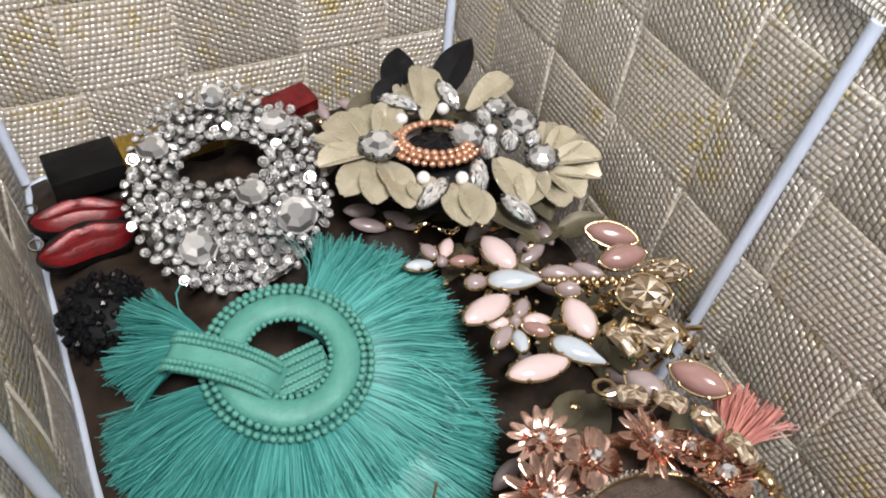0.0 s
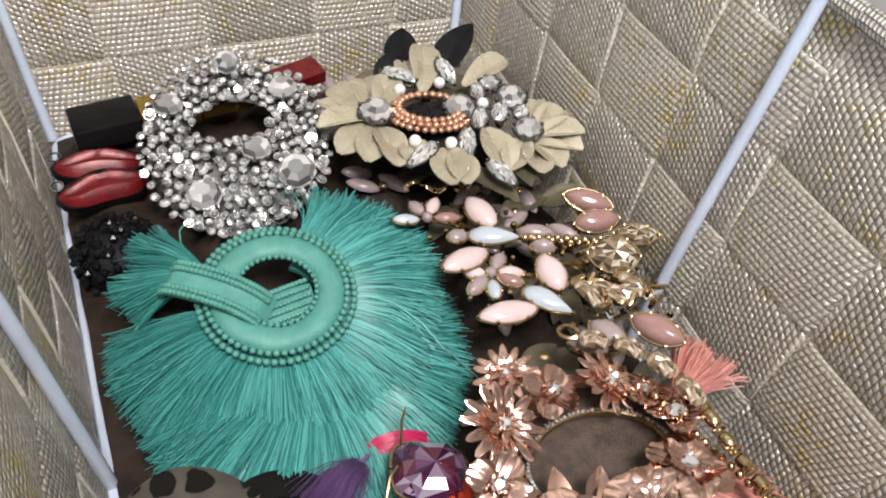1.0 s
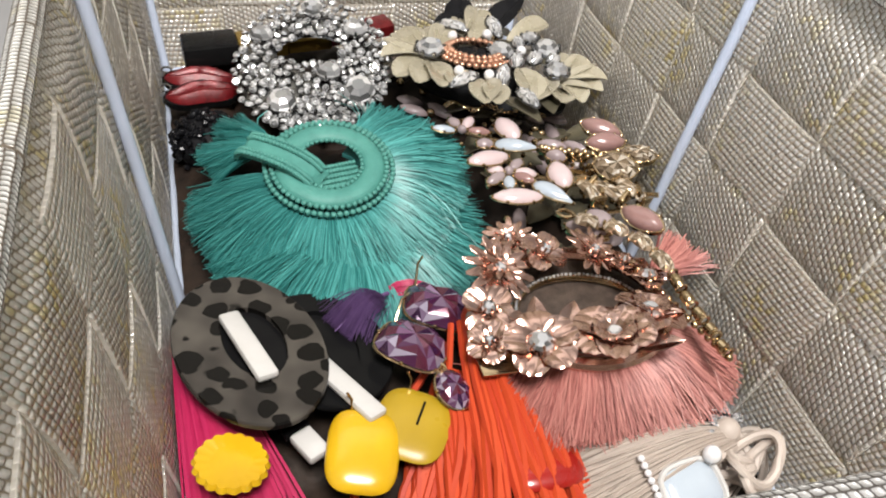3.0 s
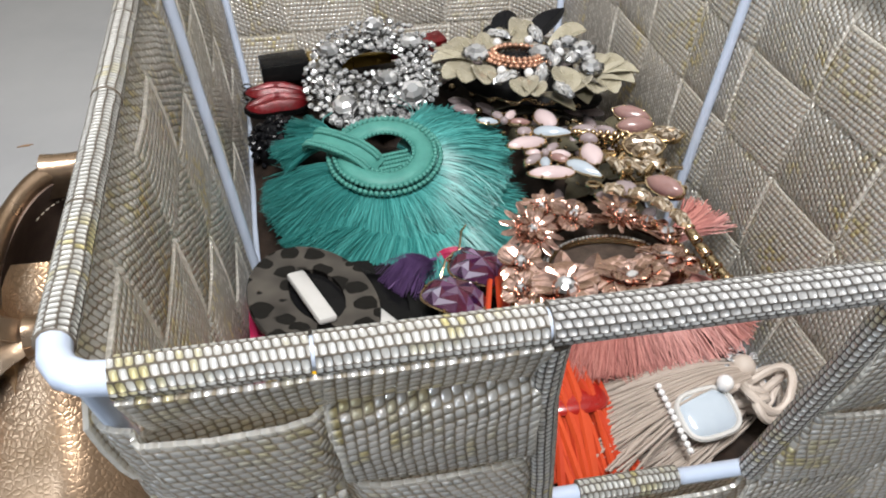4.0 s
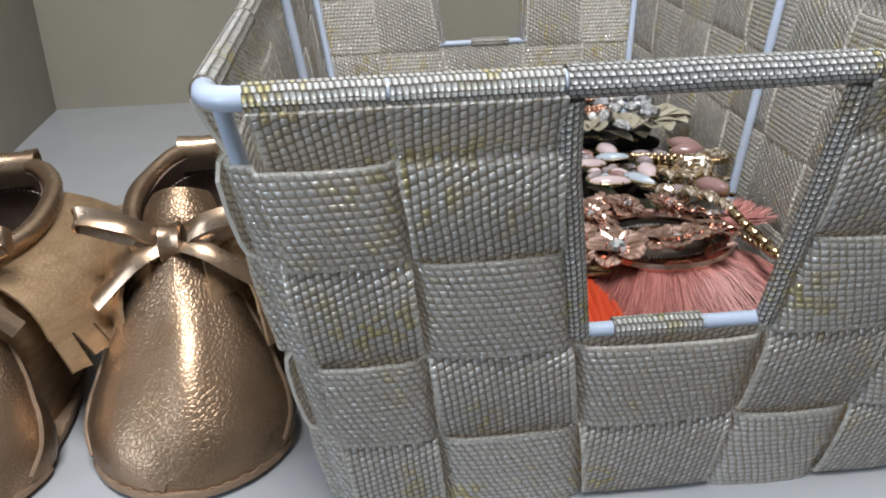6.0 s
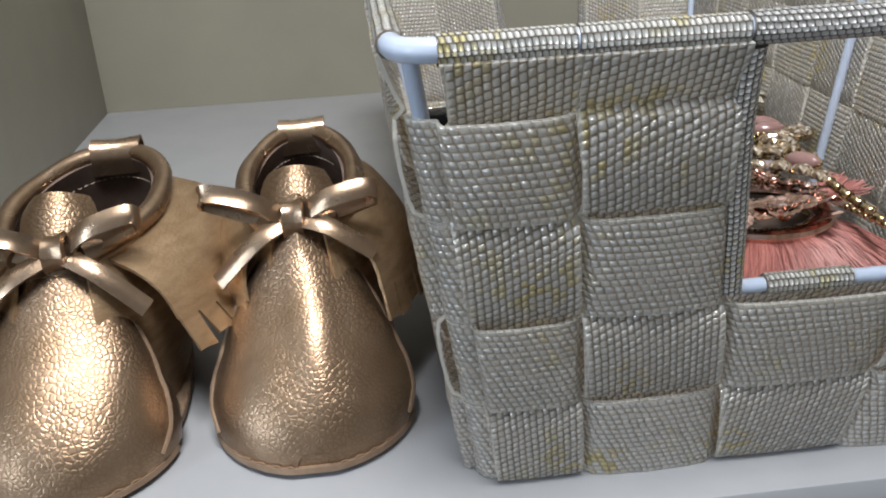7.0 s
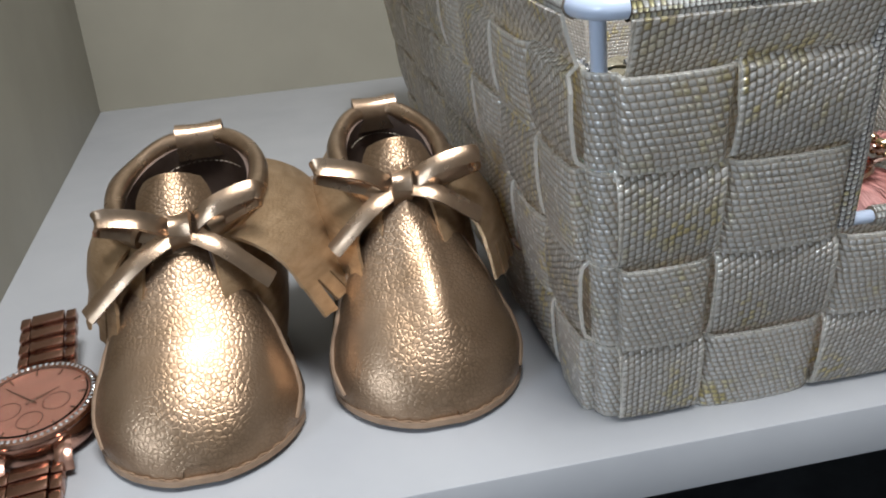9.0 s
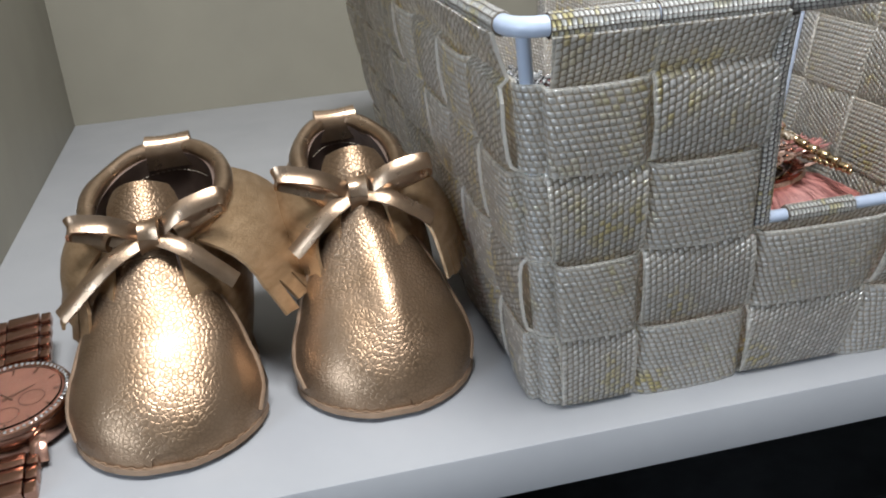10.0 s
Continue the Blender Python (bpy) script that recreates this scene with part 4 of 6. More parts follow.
def strand_fan(bm, centre, a0, a1, r0, reach, count, rnd_, width=0.00028, z0=0.0, drop=0.006):
    """Loose threads spread like a fan from an arc, in locks that part; reach(angle) gives their length."""
    lock = [(rnd_.gauss(0, 0.04), rnd_.uniform(-0.0008, 0.0010), rnd_.gauss(0, 0.012)) for _ in range(count // 14 + 2)]
    for k in range(count):
        a = a0 + (a1 - a0) * (k + rnd_.random()) / count
        lay = rnd_.random()
        sway, lift, far = lock[int(k / 14 + rnd_.uniform(-0.3, 0.3))]
        r1 = reach(a) * (1 + far + rnd_.gauss(0, 0.022)) * (1 - 0.05 * lay)
        bend = sway + rnd_.gauss(0, 0.045) + (rnd_.gauss(0, 0.16) if rnd_.random() < 0.05 else 0)
        z = z0 - lay * 0.0028
        p = []
        for i in range(5):
            e = i / 4
            rad = r0 + (r1 - r0) * e
            aa = a + bend * e * e
            p.append(Vector((centre[0] + rad * math.cos(aa), centre[1] + rad * math.sin(aa), centre[2] + z + lift * e + 0.0016 * math.sin(math.pi * min(1, e * 1.4)) - drop * e * e + rnd_.gauss(0, 0.0003) * e)))
        tube(bm, p, [width, width * 1.1, width, width, width * 0.6], 3)
    return bm


def fan_bed(centre, a0, a1, r0, reach, z0, drop, n=40):
    rows = []
    for k in range(n + 1):
        a = a0 + (a1 - a0) * k / n
        rows.append([(centre[0] + (r0 + (reach(a) * 0.93 - r0) * e) * math.cos(a), centre[1] + (r0 + (reach(a) * 0.93 - r0) * e) * math.sin(a), centre[2] + z0 - 0.0028 - drop * e * e) for e in (0, 0.33, 0.66, 1)])
    return sheet(bmesh.new(), rows, 0.0014)


def leaf_bm(length, width, fold=0.25, cup=0.15, n=9, tip=1.25):
    """A folded leaf or petal from its base at 0 along x."""
    rows = []
    for i in range(n):
        e = i / (n - 1)
        w = width / 2 * (math.sin(math.pi * min(1, 0.08 + 0.92 * e) ** 0.8) ** (0.75 if e < 0.6 else 1 / tip)) if e < 1 else width * 0.02
        w = max(w, width * 0.03)
        x = length * e
        z = cup * length * (e - e * e) * 1.2
        rows.append([(x, w * c, z + fold * w * abs(c) + (0.0 if c else -0.0001)) for c in (-1, -0.55, 0, 0.55, 1)])
    return sheet(bmesh.new(), rows, 0.00035)


def sequin_bm(length, width, fold=0.25, n=11):
    """A round-ended sequin petal, creased down its middle, from its base at 0 along x."""
    rows = []
    for i in range(n):
        e = i / (n - 1)
        w = math.sin(math.pi / 2 * (0.12 + 0.88 * e / 0.62)) ** 0.9 if e < 0.62 else math.sqrt(max(0.006, 1 - ((e - 0.62) / 0.385) ** 2))
        w *= width / 2
        rows.append([(length * (e - 0.035 * e * (1 - abs(c)) ** 2), w * c, 0.20 * length * (e - e * e) + 1.9 * fold * w * abs(c)) for c in (-1, -0.6, -0.25, 0, 0.25, 0.6, 1)])
    return sheet(bmesh.new(), rows, 0.00035)


def leaf(parent, a, b, z, width, material, name="petal", tilt=-10, roll=0, fold=0.25):
    m, half = aim(a, b, z, tilt, roll)
    ob = part(name, sequin_bm(half * 2, width * 0.96, fold) if material is M["petal"] else leaf_bm(half * 2, width, fold), material, parent)
    ob.matrix_basis = m @ pose(-half, 0, 0)
    return ob


# the heap below, on the basket's floor: a filler sheet, gap shade in its brown
R = random.Random(4)


def heap_top(y):
    return 0.005 + 0.006 * min(1, max(0, (y - 0.03) / 0.05)) + 0.014 * min(1, max(0, (y - 0.15) / 0.05))


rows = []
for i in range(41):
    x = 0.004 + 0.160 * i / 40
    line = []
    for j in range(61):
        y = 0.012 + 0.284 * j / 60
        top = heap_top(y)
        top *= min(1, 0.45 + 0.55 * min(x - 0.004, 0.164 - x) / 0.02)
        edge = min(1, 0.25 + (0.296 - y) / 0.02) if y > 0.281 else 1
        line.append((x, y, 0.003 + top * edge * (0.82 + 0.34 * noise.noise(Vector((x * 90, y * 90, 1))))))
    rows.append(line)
tagged(part("jewellery_heap", sheet(bmesh.new(), rows, 0.003), M["brown"]), "brown filler sheet for the jewellery below, gap shade in its colour", "jewellery heap", "", "stuff")
for nm, mt, cnt, lab, cat in (("loose_stone", M["greystone"], 44, "small grey rose stone half buried in the heap", "loose stone"),
                              ("loose_leaf", M["olive"], 50, "smoky olive sequin leaf lying in the heap", "sequin leaf"),
                              ("loose_bead", M["goldm"], 70, "small pale gold bead lying in the heap", "bead")):
    bm = gem_bm("marquise", 0.006, 0.0028, 0.002, True, 12) if nm == "loose_stone" else (leaf_bm(0.016, 0.009) if nm == "loose_leaf" else bmesh.new())
    if nm == "loose_bead":
        ball(bm, (0, 0, 0), 0.0018, 8, 6)
    first = None
    for k in range(cnt):
        x, y = R.uniform(0.085, 0.158), R.uniform(0.11, 0.275)
        if math.hypot(x - 0.0555, y - 0.1685) < 0.062:
            x, y = R.uniform(0.122, 0.158), R.uniform(0.18, 0.27)
        zz = 0.003 + heap_top(y) * 0.98
        m = pose(x, y, zz + 0.0035, R.uniform(-18, 18), R.uniform(-18, 18), R.uniform(0, 360))
        if first is None:
            first = tagged(part(nm, bm, mt), lab, cat, "bits in the heap")
            first.matrix_basis = m
        else:
            copy_thing(first, m)

# teal tassel earrings
TA0, TA1 = radians(-184), radians(58)


def teal_reach(a):
    d = math.degrees(a)
    return 0.0455 + 0.007 * math.exp(-((d - 15) / 30) ** 2) + 0.005 * math.exp(-((d + 150) / 40) ** 2)


def tassel_earring(label, at, whole=True, seed=1):
    r = random.Random(seed)
    t = thing("tassel_earring", label, "earring", at, "teal tassel earrings")
    bm = strand_fan(bmesh.new(), (0, 0, 0), TA0, TA1, 0.017, teal_reach, 3600 if whole else 2000, r, 0.0002, -0.0015, 0.007)
    fan = part("fringe", bm, M["teal"], t, "spread teal silk fringe")
    part("fringe_bed", fan_bed((0, 0, 0), TA0, TA1, 0.012, teal_reach, -0.0015, 0.007), M["teal"], fan)
    if not whole:
        return t
    # padded ring and its rows of beads
    n = 72
    pad = [(0.0152 * math.cos(2 * math.pi * k / n), 0.0152 * math.sin(2 * math.pi * k / n), 0.0022) for k in range(n)]
    bm = bmesh.new()
    tube(bm, pad, [0.0037 + (0.00026 if k % 2 else -0.0001) for k in range(n)], 12, True)
    for v in bm.verts:
        v.co.z = 0.0022 + (v.co.z - 0.0022) * 0.52
    ring = part("ring", bm, M["tealcord"], t, "satin-covered teal ring with corded edges")
    for rad, cnt, z, size in ((0.0197, 58, 0.0026, 0.00108), (0.0218, 64, 0.0014, 0.00112), (0.0112, 38, 0.0029, 0.00088)):
        bm = bmesh.new()
        for k in range(cnt):
            a = 2 * math.pi * k / cnt
            ball(bm, (rad * math.cos(a), rad * math.sin(a), z), size, 7, 5, (1, 1, 0.9))
        part("beaded_edge", bm, M["tealcord"], ring)
    # the clasp strap through the ring
    bm = bmesh.new()
    path = curve([(-0.0040, -0.0062, 0.0002), (-0.0068, -0.0042, 0.0036), (-0.0120, 0.0000, 0.0056), (-0.0190, 0.0052, 0.0060), (-0.0262, 0.0100, 0.0052), (-0.0280, 0.0112, 0.0022)], 6)
    ribbon(path, (0.6, 0.8, 0), 0.0104, 0.0016, bm)
    strap = part("strap", bm, M["tealcord"], t)
    for off in (-0.0049, -0.0031, 0.0031, 0.0049):
        bm = bmesh.new()
        for p in curve(path[3:-2:3], 7)[::2]:
            ball(bm, p + Vector((0.6 * off, 0.8 * off, 0.0010)), 0.00098, 7, 5)
        part("beaded_edge", bm, M["tealcord"], strap)
    bm = bmesh.new()
    for k in range(13):
        e = k / 12
        for off in (-0.005, -0.0025, 0, 0.0025, 0.005):
            ball(bm, (-0.006 + 0.015 * e, -0.0035 + off * 0.95 + 0.002 * e, -0.0012), 0.0010, 6, 4)
    box(bm, -0.0075, 0.0105, -0.0085, 0.0025, -0.0030, -0.0014, 0.0006)
    tagged(part("lower_strap", bm, M["tealcord"], t), kind="stuff")
    # the short tassel behind the strap
    bm = bmesh.new()
    strand_fan(bm, (-0.016, 0.011, 0.002), radians(118), radians(196), 0.003, lambda a: 0.0265 + 0.002 * math.sin(9 * a), 420, r, 0.00026, 0.0, 0.005)
    part("short_fringe", bm, M["teal"], t)
    return t


tassel_earring("teal silk tassel earring with a corded ring on top", pose(0.0555, 0.1685, 0.0385, 11, -2, 0), True, 1)
tassel_earring("second teal tassel earring lying underneath", pose(0.0610, 0.1515, 0.0295, 7, 3, 5), False, 2)

# rhinestone oval
R = random.Random(8)
rhine = thing("rhinestone_earring", "oval silver earring paved with clear rhinestones", "earring", pose(0.0600, 0.2385, 0.0390, 14, -4, -8))
HX, HY = 0.0, 0.0080


def in_oval(x, y, grow=0.0):
    return (x / (0.0305 + grow)) ** 2 + (y / (0.0375 + grow)) ** 2 < 1 and ((x - HX) / (0.0135 - grow)) ** 2 + ((y - HY) / (0.0098 - grow)) ** 2 > 1


bm = bmesh.new()
N = 56
inner = [bm.verts.new((HX + 0.014 * math.cos(2 * math.pi * k / N), HY + 0.0102 * math.sin(2 * math.pi * k / N), -0.001)) for k in range(N)]
mid = [bm.verts.new((HX / 2 + 0.0215 * math.cos(2 * math.pi * k / N), HY / 2 + 0.0235 * math.sin(2 * math.pi * k / N), 0.0012)) for k in range(N)]
outer = [bm.verts.new((0.0288 * math.cos(2 * math.pi * k / N), 0.0358 * math.sin(2 * math.pi * k / N), -0.002)) for k in range(N)]
for A, B in ((inner, mid), (mid, outer)):
    for k in range(N):
        bm.faces.new((A[k - 1], B[k - 1], B[k], A[k]))
part("backing_plate", bm, M["silver"], rhine)
placed = []
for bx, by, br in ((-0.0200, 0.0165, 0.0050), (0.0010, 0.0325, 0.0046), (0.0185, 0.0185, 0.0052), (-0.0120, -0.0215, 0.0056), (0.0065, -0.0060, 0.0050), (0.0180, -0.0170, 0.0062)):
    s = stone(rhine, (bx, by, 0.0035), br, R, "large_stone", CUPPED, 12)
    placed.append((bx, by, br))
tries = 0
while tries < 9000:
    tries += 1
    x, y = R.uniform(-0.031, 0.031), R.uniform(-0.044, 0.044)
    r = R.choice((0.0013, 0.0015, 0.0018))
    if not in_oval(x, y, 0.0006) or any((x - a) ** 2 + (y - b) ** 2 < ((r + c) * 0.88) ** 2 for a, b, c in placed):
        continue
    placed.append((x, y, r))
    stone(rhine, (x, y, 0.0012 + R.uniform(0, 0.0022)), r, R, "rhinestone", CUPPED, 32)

# lipstick, lips and the black bead ball
lip = thing("lipstick_earring", "lipstick-shaped earring in black, gold and red acrylic", "earring", pose(0.0105, 0.2655, 0.0285, 0, -2, 5))
part("tube_base", box(bmesh.new(), 0.0, 0.0225, -0.0075, 0.0085, 0.0, 0.0085, 0.0008), M["black"], lip)
part("gold_band", box(bmesh.new(), 0.0228, 0.043, -0.0065, 0.0075, 0.0008, 0.0075, 0.0006), M["brass"], lip)
part("gold_collar", box(bmesh.new(), 0.0433, 0.062, -0.0058, 0.0068, 0.0012, 0.007, 0.0006), M["brass"], lip)
part("lip_colour", ribbon(curve([(0.062, 0.0005, 0.0045), (0.076, 0.0005, 0.005), (0.090, 0.002, 0.006)], 6), (0, 1, 0), 0.011, 0.005), M["redenamel"], lip)


def lips_bm(L, W, h):
    bm = bmesh.new()
    for s in (1, -1):
        rows = []
        for i in range(17):
            e = -1 + 2 * i / 16
            prof = (1 - e * e) ** 0.7
            w = W * prof * ((0.5 if s < 0 else 0.42) - (0.16 * math.exp(-(e / 0.16) ** 2) if s > 0 else 0))
            dip = 0.06 * W * math.cos(e * 4.5)
            rows.append([(e * L, dip + s * w * c, h * math.sin(math.pi * (0.12 + 0.88 * c * 0.98)) * max(prof, 0.05)) for c in (0.03, 0.25, 0.5, 0.75, 1)])
        sheet(bm, rows, 0.0012)
    return bm


for m, lab in ((pose(0.0165, 0.2545, 0.0265, 6, 2, -3), "red glitter lips earring with a black edge, under another"), (pose(0.0165, 0.2395, 0.0285, 14, 0, 8), "red glitter lips earring with a black edge, on top")):
    lp = thing("lips_earring", lab, "earring", m, "lips earrings")
    part("mouth", lips_bm(0.0142, 0.0125, 0.0034), M["redenamel"], lp)
    bm = bmesh.new()
    rows = [[(e * 0.0152, s * 0.0066 * math.sqrt(max(0.0, 1 - e * e)) + 0.0007 * math.cos(4.5 * e), -0.0012) for s in (-1, -0.3, 0.3, 1)] for e in [-1 + k / 10 for k in range(21)]]
    part("backing", sheet(bm, rows, 0.003), M["black"], lp)
    part("jump_ring", tube(bmesh.new(), [(-0.0135 + 0.002 * math.cos(a), 0.002 * math.sin(a) + 0.004, 0.001) for a in [k * math.pi / 8 for k in range(16)]], 0.0004, 6, True), M["silver"], lp)
bb = thing("bead_ball_earring", "black glass bead cluster ball beside the basket wall", "earring", pose(0.0165, 0.213, 0.0225))
R = random.Random(12)
bm = bmesh.new()
ball(bm, (0, 0, 0), 0.0105, 14, 10, (1.15, 1.3, 0.9))
part("core", bm, M["blackcloth"], bb)
bead = bmesh.new()
bmesh.ops.create_icosphere(bead, subdivisions=1, radius=0.0014)
b0 = part("bead", bead, M["blackbead"], bb)
for k in range(290):
    d = Vector((R.gauss(0, 1), R.gauss(0, 1), R.gauss(0.3, 1))).normalized()
    ob = b0 if k == 0 else b0.copy()
    if k:
        scene.collection.objects.link(ob)
    q = R.uniform(0.98, 1.14)
    ob.matrix_basis = pose(d.x * 0.0121 * q, d.y * 0.0137 * q, d.z * 0.0098 * q, R.uniform(0, 90), R.uniform(0, 90), 0) @ Matrix.Diagonal((1, 1, R.uniform(0.8, 1.3), 1))

# sequin flower brooch-like earring
sq = thing("sequin_flower_earring", "cream sequin flower earring with clear crystals and pearls", "earring")
R = random.Random(15)
LF, RF = (0.105, 0.227), (0.151, 0.205)
bm = bmesh.new()
rows = []
for i in range(25):
    a = 2 * math.pi * i / 24
    rows.append([(0.128 + 0.029 * e * math.cos(a), 0.2185 + 0.0155 * e * math.sin(a) - 0.45 * 0.029 * e * math.cos(a), 0.044 - 0.008 * e ** 2) for e in (0.02, 0.5, 1)])
part("felt_backing", sheet(bm, rows, 0.003), M["blackcloth"], sq)
for c, tips in ((LF, [(0.096, 0.249), (0.088, 0.239), (0.085, 0.227), (0.088, 0.214), (0.095, 0.206), (0.117, 0.246), (0.1085, 0.251), (0.1045, 0.205)]),
                (RF, [(0.1635, 0.223), (0.170, 0.214), (0.1715, 0.201), (0.1565, 0.188), (0.146, 0.184), (0.138, 0.190), (0.1665, 0.193)])):
    for k, t in enumerate(tips):
        b = (c[0] + (t[0] - c[0]) * 0.12, c[1] + (t[1] - c[1]) * 0.12)
        leaf(sq, b, t, 0.0475 + 0.0006 * (k % 3), 0.0112, M["petal"], "petal", -4 + R.uniform(-10, 6), R.uniform(-14, 14), R.uniform(0.1, 0.32))
for a, b, w, mt in (((0.106, 0.216), (0.1025, 0.199), 0.0115, "petal"), ((0.122, 0.206), (0.1165, 0.187), 0.013, "petal"), ((0.124, 0.204), (0.121, 0.186), 0.011, "petal"),
                    ((0.138, 0.211), (0.137, 0.191), 0.013, "petal"), ((0.126, 0.238), (0.1355, 0.262), 0.0125, "petal"), ((0.122, 0.240), (0.127, 0.257), 0.010, "petal"),
                    ((0.142, 0.239), (0.162, 0.246), 0.010, "petal"), ((0.126, 0.196), (0.135, 0.177), 0.012, "olive"), ((0.112, 0.212), (0.109, 0.199), 0.010, "petal"),
                    ((0.103, 0.236), (0.099, 0.252), 0.010, "olive"), ((0.146, 0.200), (0.143, 0.184), 0.010, "olive")):
    leaf(sq, a, b, 0.0465 if mt == "olive" else 0.0492, w, M[mt], "leaf", R.uniform(-12, 6), R.uniform(-16, 16), R.uniform(0.15, 0.35))
for x, y, r in ((*LF, 0.0056), (0.133, 0.222, 0.0052), (0.153, 0.223, 0.0052), (0.149, 0.232, 0.0036), (*RF, 0.0046)):
    s = part("setting", bezel_bm("round", r * 1.05, r * 1.05, 0, 0.0007, 8), M["silver"], sq)
    s.matrix_basis = pose(x, y, 0.0515, R.uniform(-12, 12), R.uniform(-12, 12), 0)
    stone(s, (0, 0, 0.0008), r, R, "round_crystal", None, 4)
for a, b, w in (((0.131, 0.210), (0.1255, 0.1975), 0.0030), ((0.105, 0.197), (0.119, 0.207), 0.0028), ((0.131, 0.194), (0.1345, 0.180), 0.0030), ((0.115, 0.251), (0.124, 0.239), 0.0026),
                ((0.136, 0.250), (0.138, 0.237), 0.0030), ((0.140, 0.219), (0.135, 0.211), 0.0028), ((0.149, 0.221), (0.142, 0.211), 0.0030), ((0.1435, 0.233), (0.142, 0.225), 0.0026), ((0.156, 0.216), (0.1495, 0.212), 0.0026)):
    m, half = aim(a, b, 0.0515, R.uniform(-14, 14), R.uniform(-20, 20))
    jewel(sq, m, "marquise", half, w, 0.0028, M["crystal"], M["silver"], name="marquise_crystal")
for x, y in ((0.117, 0.237), (0.132, 0.2375), (0.142, 0.2225), (0.112, 0.209), (0.123, 0.205), (0.146, 0.218)):
    bm = bmesh.new()
    ball(bm, (x, y, 0.0515), 0.0021, 12, 8)
    part("pearl", bm, M["pearl"], sq)
oval = part("dark_cabochon", gem_bm("oval", 0.0095, 0.0066, 0.0025, False, 18), M["blackbead"], sq, "dark faceted centre stone", False)
oval.matrix_basis = pose(0.1228, 0.2235, 0.0495, 0, 0, -16)
sb = bmesh.new()
ball(sb, (0, 0, 0), 0.00125, 8, 6, (1, 1, 0.85))
s0 = None
for rad, cnt, dz in ((1.0, 30, 0.0012), (0.86, 26, 0.0022), (1.13, 32, -0.0002)):
    for k in range(cnt):
        a = 2 * math.pi * (k + rad) / cnt
        p = Vector((0.0122 * rad * math.cos(a), 0.0086 * rad * math.sin(a), 0.001 + dz))
        q = pose(0.1228, 0.2235, 0.0495, 0, 0, -16) @ p
        if s0 is None:
            s0 = ob = part("seed_bead", sb, M["seed"], sq)
        else:
            ob = s0.copy()
            scene.collection.objects.link(ob)
        ob.matrix_basis = Matrix.Translation(q) @ Matrix.Diagonal((R.uniform(0.9, 1.15),) * 3 + (1,))
bm = bmesh.new()
for k in range(26):
    x = 0.104 + 0.0014 * k
    y = 0.1955 - 0.25 * (x - 0.104) + 0.0022 * math.sin(k * 0.7)
    tube(bm, [(x + 0.0009 * math.cos(a), y + 0.0006 * math.sin(a), 0.045 + 0.0005 * math.sin(a + k)) for a in [j * math.pi / 4 for j in range(8)]], 0.0002, 4, True)
part("fine_chain", bm, M["goldm"], sq)
bl = thing("black_leaf_earring", "black satin leaf earring standing against the basket wall", "earring")
for a, b, w in (((0.124, 0.255), (0.1325, 0.276), 0.0125), ((0.138, 0.252), (0.160, 0.272), 0.0125), ((0.115, 0.252), (0.128, 0.262), 0.009)):
    leaf(bl, a, b, 0.0475, w, M["blackcloth"], "black_leaf", -14, 0, 0.4)
part("stem", tube(bmesh.new(), [(0.120, 0.252, 0.040), (0.130, 0.254, 0.046), (0.140, 0.252, 0.047)], 0.0012, 8), M["blackcloth"], bl)
# pastel stone earring and its gold neighbour
R = random.Random(17)
ps = thing("pastel_stone_earring", "pale pink and blue stone flower earring in gold settings", "earring", None, "stone statement earrings")
for a, b, w in (((0.1225, 0.188), (0.1255, 0.1735), 0.0043), ((0.1025, 0.160), (0.1195, 0.1655), 0.0042), ((0.134, 0.1575), (0.1335, 0.1435), 0.0044), ((0.1055, 0.1405), (0.1235, 0.1395), 0.0042)):
    m, half = aim(a, b, 0.0425, R.uniform(-8, 8), R.uniform(-8, 8))
    jewel(ps, m, "marquise", half, w, 0.0026, M["pinkstone"], M["goldm"], True, "pink_stone", 6)
for a, b in (((0.1165, 0.173), (0.1305, 0.166)), ((0.1225, 0.1465), (0.1325, 0.1345))):
    m, half = aim(a, b, 0.0425, R.uniform(-6, 6), R.uniform(-8, 8))
    jewel(ps, m, "pear", half, 0.0046, 0.0024, M["bluestone"], M["goldm"], True, "blue_stone", 3)
for c, tips in (((0.117, 0.157), [(0.124, 0.1635), (0.127, 0.1545), (0.1245, 0.150), (0.114, 0.1465), (0.1075, 0.1515), (0.1095, 0.1595)]), ((0.1075, 0.1845), [(0.105, 0.1935), (0.114, 0.1925), (0.118, 0.182), (0.0965, 0.1865)])):
    for k, t in enumerate(tips):
        b = (c[0] + (t[0] - c[0]) * 0.2, c[1] + (t[1] - c[1]) * 0.2)
        m, half = aim(b, t, 0.0405, R.uniform(-8, 8), R.uniform(-10, 10))
        jewel(ps, m, "marquise", half, 0.0022, 0.0018, M[("greystone", "pinkstone", "mauve", "bluestone")[k % 4]], M["goldm"], True, "petal_stone", 4)
    bm = bmesh.new()
    ball(bm, (c[0], c[1], 0.0410), 0.0018, 10, 6)
    part("centre_bead", bm, M["greystone"], ps)
jewel(ps, pose(0.113, 0.1735, 0.0415), "round", 0.0032, 0.0026, 0.002, M["greystone"], M["goldm"], True, "round_stone", 4)
bm = bmesh.new()
for p, q in (((0.108, 0.186), (0.124, 0.176)), ((0.124, 0.176), (0.113, 0.160)), ((0.113, 0.160), (0.133, 0.152)), ((0.133, 0.152), (0.115, 0.141)), ((0.118, 0.168), (0.130, 0.140))):
    tube(bm, [(*p, 0.0390), (*q, 0.0390)], 0.0009, 6)
